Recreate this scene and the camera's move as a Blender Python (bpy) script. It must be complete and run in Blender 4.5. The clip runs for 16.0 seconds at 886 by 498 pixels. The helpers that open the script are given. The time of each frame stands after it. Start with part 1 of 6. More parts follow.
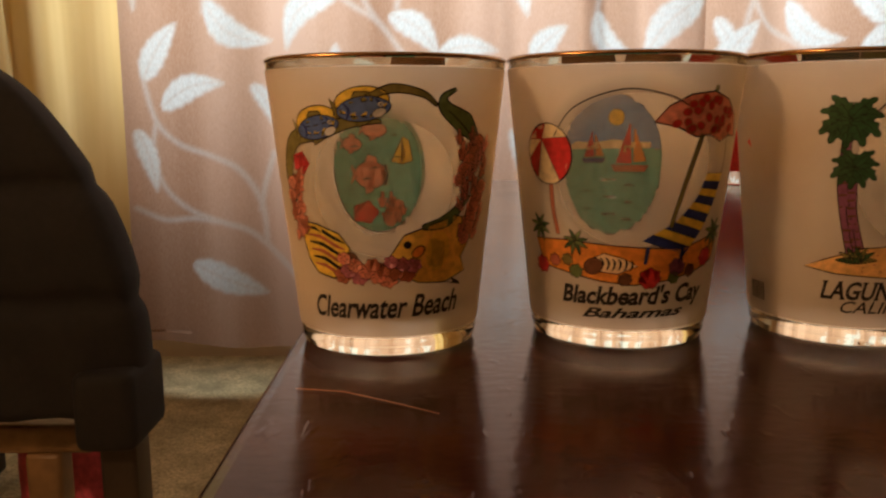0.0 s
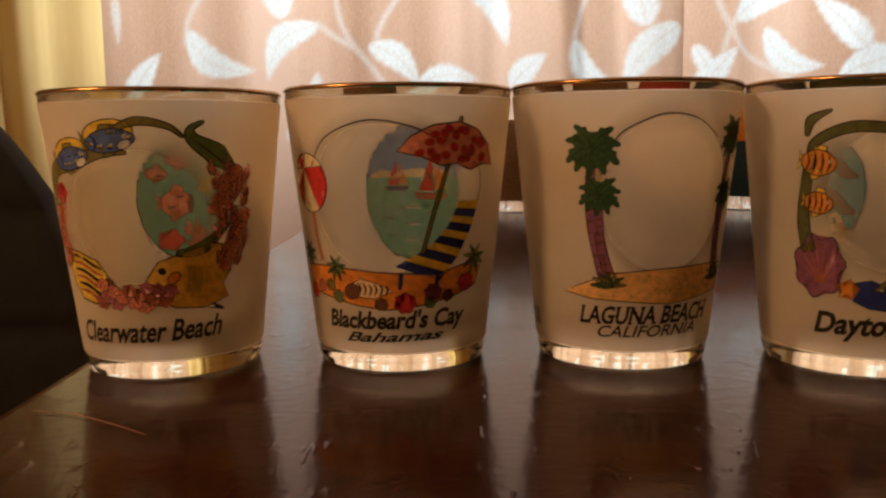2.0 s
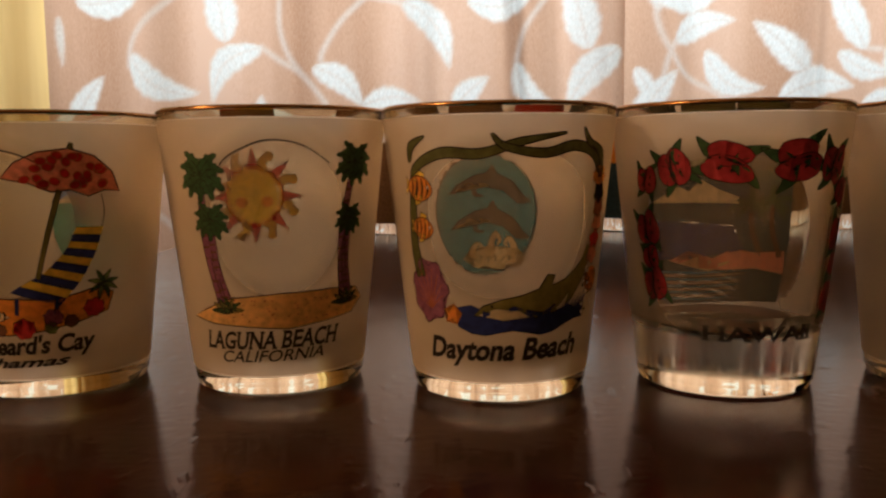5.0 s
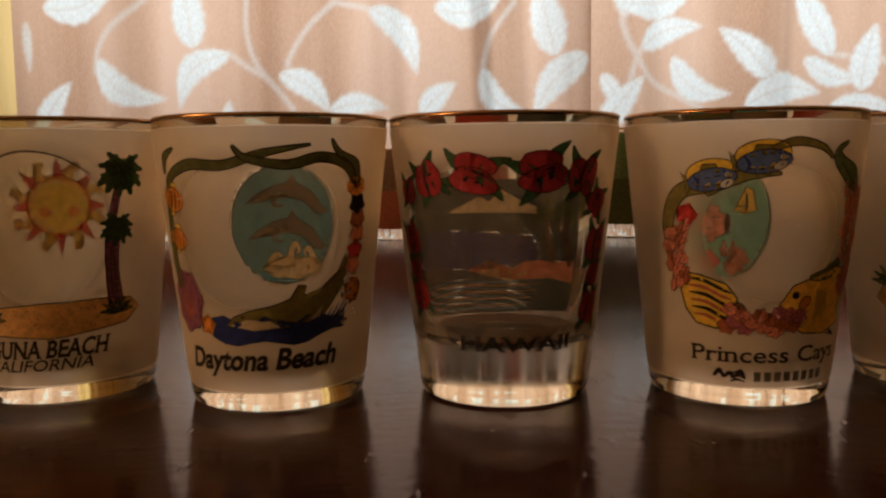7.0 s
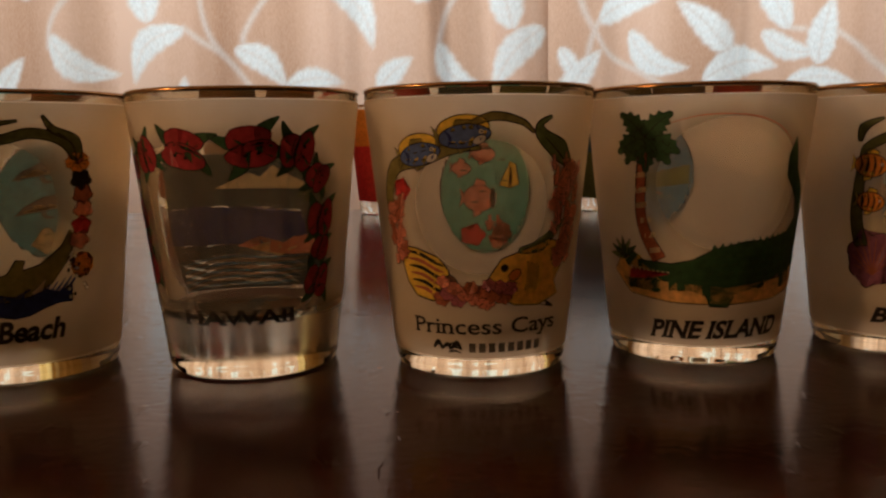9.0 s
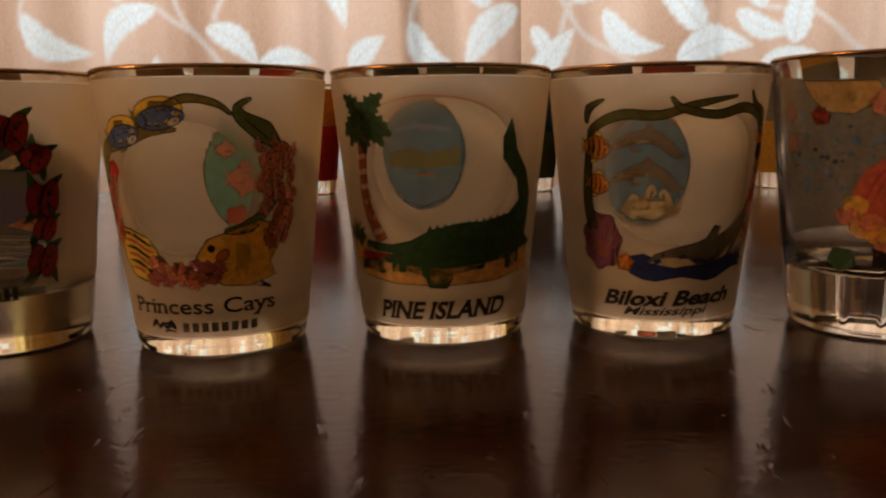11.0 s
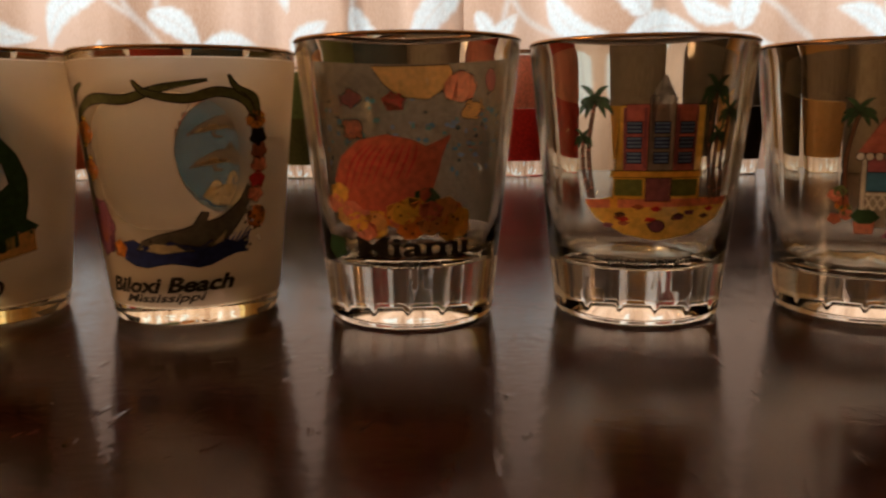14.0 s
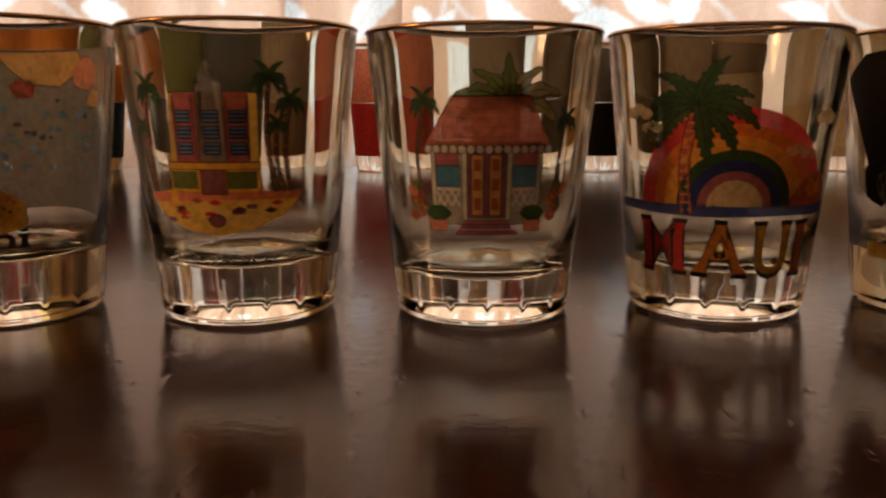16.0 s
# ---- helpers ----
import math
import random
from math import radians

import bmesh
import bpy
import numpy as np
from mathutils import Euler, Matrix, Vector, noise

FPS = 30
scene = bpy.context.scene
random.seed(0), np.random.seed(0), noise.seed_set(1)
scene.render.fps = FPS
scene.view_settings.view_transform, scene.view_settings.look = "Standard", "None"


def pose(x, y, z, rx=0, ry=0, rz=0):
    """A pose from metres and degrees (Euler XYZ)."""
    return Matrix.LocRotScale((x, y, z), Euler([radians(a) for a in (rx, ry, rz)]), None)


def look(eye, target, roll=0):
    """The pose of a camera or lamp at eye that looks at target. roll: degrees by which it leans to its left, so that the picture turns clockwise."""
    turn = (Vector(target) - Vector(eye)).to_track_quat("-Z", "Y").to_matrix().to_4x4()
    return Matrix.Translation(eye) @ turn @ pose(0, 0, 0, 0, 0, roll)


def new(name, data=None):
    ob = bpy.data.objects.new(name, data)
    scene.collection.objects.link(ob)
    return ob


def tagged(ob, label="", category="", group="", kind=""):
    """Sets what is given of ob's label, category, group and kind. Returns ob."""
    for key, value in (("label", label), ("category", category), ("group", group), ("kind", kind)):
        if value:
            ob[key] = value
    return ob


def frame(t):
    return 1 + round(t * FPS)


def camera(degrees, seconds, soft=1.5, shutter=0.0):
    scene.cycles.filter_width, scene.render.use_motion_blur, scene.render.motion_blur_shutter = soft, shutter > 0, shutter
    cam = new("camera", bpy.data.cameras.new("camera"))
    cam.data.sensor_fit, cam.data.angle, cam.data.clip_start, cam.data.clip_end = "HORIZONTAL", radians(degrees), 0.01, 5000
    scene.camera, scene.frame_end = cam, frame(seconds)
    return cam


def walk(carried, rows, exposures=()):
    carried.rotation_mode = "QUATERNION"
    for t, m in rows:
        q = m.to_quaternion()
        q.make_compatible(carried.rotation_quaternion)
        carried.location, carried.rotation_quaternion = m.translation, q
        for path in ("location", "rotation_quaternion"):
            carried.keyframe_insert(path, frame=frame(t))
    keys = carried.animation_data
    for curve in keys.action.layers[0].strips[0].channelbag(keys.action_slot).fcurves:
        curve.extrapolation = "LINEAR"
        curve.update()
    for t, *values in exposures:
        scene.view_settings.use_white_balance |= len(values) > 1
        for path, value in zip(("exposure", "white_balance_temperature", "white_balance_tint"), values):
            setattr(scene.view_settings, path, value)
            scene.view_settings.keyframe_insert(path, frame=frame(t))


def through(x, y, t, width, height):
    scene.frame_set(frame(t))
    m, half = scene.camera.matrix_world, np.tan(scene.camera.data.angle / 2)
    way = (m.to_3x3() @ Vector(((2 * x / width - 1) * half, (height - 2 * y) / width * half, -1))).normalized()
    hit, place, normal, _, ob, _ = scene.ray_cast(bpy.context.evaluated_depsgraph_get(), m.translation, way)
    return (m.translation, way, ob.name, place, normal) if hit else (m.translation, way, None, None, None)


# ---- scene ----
cam = camera(56.6, 16.0, soft=2.3, shutter=0.3)
# seconds, place in metres and turn in degrees
PATH = [
    (0.0, 0.00087, 0.00114, 0.04792, 80.518, 0.226, -0.18),
    (0.5, 0.01448, -7e-05, 0.04829, 81.208, 0.304, -0.078),
    (1.0, 0.02798, -0.00226, 0.04832, 82.066, 0.45, 0.346),
    (1.5, 0.03614, -0.00317, 0.04852, 82.073, 0.379, 0.542),
    (2.0, 0.05146, -0.0035, 0.04817, 82.395, 0.543, 0.611),
    (2.5, 0.06333, -0.00458, 0.04822, 83.067, 0.599, 0.667),
    (3.0, 0.07457, -0.00523, 0.04847, 83.683, 0.698, 0.556),
    (3.5, 0.08721, -0.00575, 0.04852, 83.901, 0.716, 0.438),
    (4.0, 0.10106, -0.0047, 0.04838, 83.825, 0.647, 0.169),
    (6.5, 0.16188, -0.00399, 0.04889, 84.045, 0.629, -0.23),
    (7.0, 0.17417, -0.00522, 0.04914, 84.185, 0.622, -0.343),
    (7.5, 0.18762, -0.00594, 0.04923, 83.897, 0.669, -0.497),
    (8.0, 0.20393, -0.00724, 0.04919, 83.139, 0.753, -0.693),
    (8.5, 0.21629, -0.00901, 0.04912, 82.969, 0.82, -0.822),
    (9.0, 0.22848, -0.00825, 0.04851, 82.466, 0.843, -0.984),
    (9.5, 0.24111, -0.0087, 0.04867, 81.799, 0.733, -1.021),
    (12.0, 0.31899, -0.01174, 0.04777, 81.034, 1.033, 0.495),
    (12.5, 0.33337, -0.01211, 0.04771, 81.188, 1.124, 0.833),
    (13.0, 0.35501, -0.01007, 0.04742, 80.5, 1.142, 0.743),
    (13.5, 0.37674, -0.01005, 0.04693, 80.56, 0.841, 0.784),
    (14.0, 0.39819, -0.00842, 0.04647, 80.148, 0.58, 0.337),
    (14.5, 0.41929, -0.00598, 0.04636, 80.05, 0.273, 0.279),
    (15.0, 0.44226, -0.00368, 0.04607, 80.126, 0.354, 0.246),
    (15.5, 0.46424, -0.00277, 0.0451, 80.151, 0.432, 0.131),
    (16.0, 0.48295, 9e-05, 0.04427, 79.936, 0.117, -0.285),
]
walk(cam, [(t, pose(x, y, z, rx, ry, rz)) for t, x, y, z, rx, ry, rz in PATH],
     [(0.0, 0.0), (4.0, -0.1), (6.8, -0.28), (9.5, -0.42), (12.5, -0.05), (14.5, 0.0), (16.0, 0.25)])

# ---- light ----
world = bpy.data.worlds.new("sky")
scene.world = world
world.use_nodes = True
wn = world.node_tree
sky = wn.nodes.new("ShaderNodeTexSky")
sky.sky_type = "NISHITA"
sky.sun_disc = False
sky.sun_elevation, sky.sun_rotation = radians(40), radians(200)
wn.links.new(sky.outputs[0], wn.nodes["Background"].inputs[0])
wn.nodes["Background"].inputs[1].default_value = 0.1


def area_lamp(name, m, sx, sy, watts, colour):
    d = bpy.data.lights.new(name, "AREA")
    d.shape, d.size, d.size_y, d.energy, d.color = "RECTANGLE", sx, sy, watts, colour
    o = new(name, d)
    o.matrix_world = m
    return o


# daylight standing in the window opening, and the warm bulb of the unseen floor lamp
area_lamp("window_daylight", look((0.49, 1.64, 0.79), (0.49, 0.0, 0.79)), 2.3, 1.38, 41.0, (0.93, 0.97, 1.0))
LAMP_AT = (-0.50, -0.12, 0.44)
bulb = bpy.data.lights.new("floor_lamp_light", "POINT")
bulb.energy, bulb.color, bulb.shadow_soft_size = 14.5, (1.0, 0.55, 0.26), 0.05
new("floor_lamp_light", bulb).location = LAMP_AT


# ---- materials ----
def material(name):
    m = bpy.data.materials.new(name)
    m.use_nodes = True
    n = m.node_tree
    return m, n, n.nodes["Principled BSDF"], n.nodes["Material Output"]


def node(n, kind, links=(), **values):
    """A node with its inputs set by name or number, and links (output, input)."""
    k = n.nodes.new(kind)
    for key, v in values.items():
        k.inputs[key.replace("_", " ")].default_value = v
    for src, dst in links:
        n.links.new(src, k.inputs[dst])
    return k


def ramp(n, src, stops):
    r = n.nodes.new("ShaderNodeValToRGB")
    while len(r.color_ramp.elements) < len(stops):
        r.color_ramp.elements.new(0.5)
    for e, (p, c) in zip(r.color_ramp.elements, stops):
        e.position, e.color = p, (*c, 1)
    n.links.new(src, r.inputs[0])
    return r


def coords(n, scale=(1, 1, 1)):
    tc = n.nodes.new("ShaderNodeTexCoord")
    mp = n.nodes.new("ShaderNodeMapping")
    mp.inputs["Scale"].default_value = scale
    n.links.new(tc.outputs["Object"], mp.inputs[0])
    return mp.outputs[0]


def rough_paint(name, colour, rough=0.6, vary=0.15, scale=60.0, bump=0.2, metal=0.0, dist=0.0004):
    m, n, b, _ = material(name)
    co = coords(n)
    no = node(n, "ShaderNodeTexNoise", [(co, "Vector")], Scale=scale, Detail=6.0)
    big = node(n, "ShaderNodeTexNoise", [(co, "Vector")], Scale=scale / 9, Detail=3.0)
    mixer = node(n, "ShaderNodeMath", [(no.outputs[0], 0), (big.outputs[0], 1)])
    mixer.operation = "MULTIPLY"
    dark = tuple(c * (1 - vary * 1.6) for c in colour)
    light = tuple(min(1, c * (1 + vary)) for c in colour)
    r = ramp(n, mixer.outputs[0], [(0.1, dark), (0.42, light)])
    n.links.new(r.outputs[0], b.inputs["Base Color"])
    b.inputs["Roughness"].default_value, b.inputs["Metallic"].default_value = rough, metal
    bp = node(n, "ShaderNodeBump", [(no.outputs[0], "Height")], Strength=bump, Distance=dist)
    n.links.new(bp.outputs[0], b.inputs["Normal"])
    return m


def make_table_wood():
    m, n, b, _ = material("dark_table_wood")
    co = coords(n, (1, 9, 9))
    grain = node(n, "ShaderNodeTexNoise", [(co, "Vector")], Scale=9.0, Detail=9.0, Roughness=0.62)
    fine = node(n, "ShaderNodeTexNoise", [(coords(n, (300, 420, 60)), "Vector")], Scale=1.0, Detail=4.0)
    wear = node(n, "ShaderNodeTexNoise", [(coords(n), "Vector")], Scale=26.0, Detail=8.0, Roughness=0.7)
    r = ramp(n, grain.outputs[0], [(0.3, (0.014, 0.0036, 0.0024)), (0.7, (0.038, 0.0098, 0.0065))])
    n.links.new(r.outputs[0], b.inputs["Base Color"])
    rr = ramp(n, wear.outputs[0], [(0.3, (0.10,) * 3), (0.75, (0.21,) * 3)])
    n.links.new(rr.outputs[0], b.inputs["Roughness"])
    b.inputs["Specular IOR Level"].default_value = 0.2
    b.inputs["Specular Tint"].default_value = (1.0, 0.80, 0.83, 1)
    both = node(n, "ShaderNodeMath", [(fine.outputs[0], 0), (wear.outputs[0], 1)])
    # short dents and scratches in the lacquer
    dent = node(n, "ShaderNodeTexNoise", [(coords(n, (330, 120, 200)), "Vector")], Scale=1.0, Detail=2.0)
    dents = ramp(n, dent.outputs[0], [(0.62, (0,) * 3), (0.74, (1,) * 3)])
    deep = node(n, "ShaderNodeMath", [(both.outputs[0], 0), (dents.outputs[0], 1)])
    bp = node(n, "ShaderNodeBump", [(deep.outputs[0], "Height")], Strength=0.13, Distance=0.0005)
    n.links.new(bp.outputs[0], b.inputs["Normal"])
    return m


def make_glass(name, tint=(1, 1, 1), rough=0.0):
    m, n, b, out = material(name)
    g = node(n, "ShaderNodeBsdfGlass", Color=(*tint, 1), Roughness=rough, IOR=1.47)
    n.links.new(g.outputs[0], out.inputs[0])
    return m


def make_etched():
    """Glass whose outer wall is acid-etched: rough by the mesh's 'etch' value, smooth inside and at the foot."""
    m, n, b, out = material("etched_glass")
    at = n.nodes.new("ShaderNodeAttribute")
    at.attribute_name = "etch"
    ro = node(n, "ShaderNodeMapRange", [(at.outputs["Fac"], "Value")])
    ro.inputs["To Min"].default_value, ro.inputs["To Max"].default_value = 0.0, 0.55
    g = node(n, "ShaderNodeBsdfGlass", [(ro.outputs[0], "Roughness")], Color=(1.0, 0.97, 0.89, 1), IOR=1.47)
    n.links.new(g.outputs[0], out.inputs[0])
    return m


def make_frost():
    """Acid-frosted coat: scatters light both ways, and is left out where the mesh's 'clear' value is 1."""
    m, n, b, out = material("frosted_coat")
    no = node(n, "ShaderNodeTexNoise", [(coords(n), "Vector")], Scale=110.0, Detail=4.0)
    col = ramp(n, no.outputs[0], [(0.3, (0.90, 0.76, 0.60)), (0.7, (0.95, 0.83, 0.68))])
    tr = node(n, "ShaderNodeBsdfTranslucent", [(col.outputs[0], "Color")])
    di = node(n, "ShaderNodeBsdfDiffuse", [(col.outputs[0], "Color")])
    gl = node(n, "ShaderNodeBsdfGlossy", Roughness=0.4)
    a = node(n, "ShaderNodeMixShader", [(tr.outputs[0], 1), (di.outputs[0], 2)], Fac=0.4)
    c = node(n, "ShaderNodeMixShader", [(a.outputs[0], 1), (gl.outputs[0], 2)], Fac=0.04)
    at = n.nodes.new("ShaderNodeAttribute")
    at.attribute_name = "clear"
    clear = node(n, "ShaderNodeBsdfTransparent")
    fac = node(n, "ShaderNodeMapRange", [(at.outputs["Fac"], "Value")])
    fac.inputs["To Min"].default_value, fac.inputs["To Max"].default_value = 0.46, 0.9
    d = node(n, "ShaderNodeMixShader", [(fac.outputs[0], 0), (c.outputs[0], 1), (clear.outputs[0], 2)])
    n.links.new(d.outputs[0], out.inputs[0])
    return m


def make_curtain():
    """Sheer brown cloth; the woven leaves ('leaf' on the mesh) let far more daylight through."""
    m, n, b, out = material("leaf_curtain_cloth")
    at = n.nodes.new("ShaderNodeAttribute")
    at.attribute_name = "leaf"
    weave = node(n, "ShaderNodeTexNoise", [(coords(n, (500, 500, 160)), "Vector")], Scale=1.0, Detail=3.0)
    # broad upright streaks paint the light and dark of hanging folds into the colour
    streak = node(n, "ShaderNodeTexNoise", [(coords(n, (6, 6, 0.25)), "Vector")], Scale=1.0, Detail=4.0)
    thread = node(n, "ShaderNodeMath", [(weave.outputs[0], 0)])
    thread.operation, thread.inputs[1].default_value = "MULTIPLY", 0.25
    s = node(n, "ShaderNodeMath", [(thread.outputs[0], 0), (streak.outputs[0], 1)])
    base = ramp(n, s.outputs[0], [(0.42, (0.35, 0.205, 0.13)), (0.56, (0.45, 0.29, 0.20)), (0.74, (0.54, 0.37, 0.275))])
    leaf = ramp(n, weave.outputs[0], [(0.3, (0.50, 0.53, 0.52)), (0.7, (0.63, 0.66, 0.65))])
    col = node(n, "ShaderNodeMix")
    col.data_type = "RGBA"
    n.links.new(at.outputs["Fac"], col.inputs[0])
    n.links.new(base.outputs[0], col.inputs[6])
    n.links.new(leaf.outputs[0], col.inputs[7])
    tr = node(n, "ShaderNodeBsdfTranslucent", [(col.outputs[2], "Color")])
    di = node(n, "ShaderNodeBsdfDiffuse", [(col.outputs[2], "Color")])
    a = node(n, "ShaderNodeMixShader", [(tr.outputs[0], 1), (di.outputs[0], 2)], Fac=0.4)
    n.links.new(a.outputs[0], out.inputs[0])
    return m


def make_drape(name, lo, hi):
    m, n, b, out = material(name)
    streak = node(n, "ShaderNodeTexNoise", [(coords(n, (30, 30, 1.5)), "Vector")], Scale=1.0, Detail=5.0)
    col = ramp(n, streak.outputs[0], [(0.3, lo), (0.7, hi)])
    tr = node(n, "ShaderNodeBsdfTranslucent", [(col.outputs[0], "Color")])
    di = node(n, "ShaderNodeBsdfDiffuse", [(col.outputs[0], "Color")])
    a = node(n, "ShaderNodeMixShader", [(tr.outputs[0], 1), (di.outputs[0], 2)], Fac=0.5)
    n.links.new(a.outputs[0], out.inputs[0])
    return m


INKS = {}


def ink(colour, through=0.55, thin=0.0):
    """Fired enamel print, slightly uneven; through is the share of light that it lets pass, scattered, and thin the share that goes straight through."""
    key = (*colour, through, thin)
    if key not in INKS:
        m, n, b, out = material("print_ink")
        no = node(n, "ShaderNodeTexNoise", [(coords(n), "Vector")], Scale=700.0, Detail=4.0)
        r = ramp(n, no.outputs[0], [(0.3, tuple(c * 0.78 for c in colour)), (0.65, tuple(min(1, c * 1.15) for c in colour))])
        n.links.new(r.outputs[0], b.inputs["Base Color"])
        b.inputs["Roughness"].default_value = 0.45
        tr = node(n, "ShaderNodeBsdfTranslucent", [(r.outputs[0], "Color")])
        mx = node(n, "ShaderNodeMixShader", [(b.outputs[0], 1), (tr.outputs[0], 2)], Fac=through)
        if thin:
            sheer = node(n, "ShaderNodeBsdfTransparent", Color=(*(0.5 + 0.5 * c for c in colour), 1))
            mx = node(n, "ShaderNodeMixShader", [(mx.outputs[0], 1), (sheer.outputs[0], 2)], Fac=thin)
        n.links.new(mx.outputs[0], out.inputs[0])
        INKS[key] = m
    return INKS[key]


WOOD = make_table_wood()
GLASS = make_glass("clear_glass", (1.0, 0.985, 0.94))
ETCHED = make_etched()
FROST = make_frost()
GOLD = rough_paint("worn_gold_band", (0.42, 0.23, 0.09), 0.25, 0.25, 300, 0.1, 1.0)
CURTAIN = make_curtain()
YELLOW = make_drape("yellow_drape_cloth", (0.66, 0.47, 0.19), (0.78, 0.59, 0.27))
WALL = rough_paint("warm_wall_paint", (0.62, 0.5, 0.33), 0.8, 0.06, 30)
CARPET = rough_paint("beige_carpet_pile", (0.56, 0.46, 0.25), 0.95, 0.3, 220, 1.0, dist=0.004)
CEIL = rough_paint("ceiling_paint", (0.75, 0.72, 0.66), 0.9, 0.05, 30)
BLACK = rough_paint("black_padded_cloth", (0.005, 0.004, 0.0035), 0.85, 0.4, 160, 0.6)
CHAIRWOOD = rough_paint("honey_chair_wood", (0.24, 0.14, 0.06), 0.45, 0.3, 40, 0.2)
DARKWOOD = rough_paint("dark_chair_wood", (0.03, 0.018, 0.012), 0.4, 0.3, 40, 0.2)
PINK = rough_paint("pink_cloth", (0.6, 0.09, 0.14), 0.8, 0.3, 120, 0.5)
WHITE = rough_paint("white_frame_paint", (0.8, 0.8, 0.78), 0.4, 0.05, 30)


# ---- building helpers ----
def mesh_of(name, bm, mats):
    me = bpy.data.meshes.new(name)
    bm.to_mesh(me)
    bm.free()
    for m in (mats if isinstance(mats, (list, tuple)) else [mats]):
        me.materials.append(m)
    return me


def part(name, bm, mats, parent=None, label="", smooth=True, sharp=0):
    me = mesh_of(name, bm, mats)
    if smooth:
        me.polygons.foreach_set("use_smooth", [True] * len(me.polygons))
    if sharp:
        me.set_sharp_from_angle(angle=radians(sharp))
    o = new(name, me)
    o.parent = parent
    if label:
        o["label"] = label
    return o


def box(bm, x0, x1, y0, y1, z0, z1, bev=0.0, seg=2):
    r = bmesh.ops.create_cube(bm, size=1.0, matrix=Matrix.Translation(((x0 + x1) / 2, (y0 + y1) / 2, (z0 + z1) / 2)) @ Matrix.Diagonal((x1 - x0, y1 - y0, z1 - z0, 1)))
    if bev:
        es = {e for v in r["verts"] for e in v.link_edges}
        bmesh.ops.bevel(bm, geom=list(es), offset=bev, segments=seg, affect="EDGES", profile=0.6)
    return bm


def lathe(bm, prof, seg=72, close=False):
    """Turns a profile of (radius, height) about the z axis."""
    rings = []
    for r, z in prof:
        if r < 1e-6:
            rings.append([bm.verts.new((0, 0, z))])
        else:
            rings.append([bm.verts.new((r * math.sin(2 * math.pi * i / seg), -r * math.cos(2 * math.pi * i / seg), z)) for i in range(seg)])
    for a, b in zip(rings, rings[1:]):
        for i in range(seg):
            j = (i + 1) % seg
            vs = [a[0] if len(a) == 1 else a[i], a[0] if len(a) == 1 else a[j], b[0] if len(b) == 1 else b[j], b[0] if len(b) == 1 else b[i]]
            vs = list(dict.fromkeys(vs))
            if len(vs) > 2:
                bm.faces.new(vs)
    bmesh.ops.recalc_face_normals(bm, faces=bm.faces)
    return bm


def tube(bm, pts, rad, seg=8):
    """A round bar along a row of points."""
    pts = [Vector(p) for p in pts]
    rings = []
    for i, p in enumerate(pts):
        d = (pts[min(i + 1, len(pts) - 1)] - pts[max(i - 1, 0)]).normalized()
        u = d.orthogonal().normalized() if not rings else (u0 - d * u0.dot(d)).normalized()
        u0 = u
        w = d.cross(u)
        rr = rad[i] if isinstance(rad, (list, tuple)) else rad
        rings.append([bm.verts.new(p + rr * (math.cos(2 * math.pi * k / seg) * u + math.sin(2 * math.pi * k / seg) * w)) for k in range(seg)])
    for a, b in zip(rings, rings[1:]):
        for k in range(seg):
            bm.faces.new((a[k], a[(k + 1) % seg], b[(k + 1) % seg], b[k]))
    bm.faces.new(rings[0][::-1])
    bm.faces.new(rings[-1])
    return bm


def empty(name, m, **tags):
    o = new(name)
    o.empty_display_size = 0.02
    o.matrix_world = m
    return tagged(o, **tags)


# ---- the room ----
FLOOR_Z = -0.42
X0, X1, Y0, Y1, ZC = -1.7, 2.3, -1.6, 1.55, 1.85


def slab(name, x0, x1, y0, y1, z0, z1, mat, label):
    bm = box(bmesh.new(), x0, x1, y0, y1, z0, z1)
    o = part(name, bm, mat, None, label, False)
    return tagged(o, label, name.split("_")[0], kind="structure")


slab("floor", X0, X1, Y0, Y1, FLOOR_Z - 0.1, FLOOR_Z, CARPET, "beige carpeted floor of the room")
slab("ceiling", X0, X1, Y0, Y1, ZC, ZC + 0.1, CEIL, "plain painted ceiling")
slab("wall_west", X0 - 0.1, X0, Y0, Y1, FLOOR_Z, ZC, WALL, "warm cream painted wall")
slab("wall_east", X1, X1 + 0.1, Y0, Y1, FLOOR_Z, ZC, WALL, "warm cream painted wall")
slab("wall_south", X0, X1, Y0 - 0.1, Y0, FLOOR_Z, ZC, WALL, "warm cream painted wall")
# the window wall, built round its opening
WX0, WX1, WZ0, WZ1 = -0.66, 1.62, -0.0, 1.5
bm = bmesh.new()
box(bm, X0, WX0, Y1, Y1 + 0.12, FLOOR_Z, ZC)
box(bm, WX1, X1, Y1, Y1 + 0.12, FLOOR_Z, ZC)
box(bm, WX0, WX1, Y1, Y1 + 0.12, FLOOR_Z, WZ0)
box(bm, WX0, WX1, Y1, Y1 + 0.12, WZ1, ZC)
tagged(part("wall_north", bm, WALL, None, "", False), "warm painted wall behind the curtains with a wide window", "wall", kind="structure")


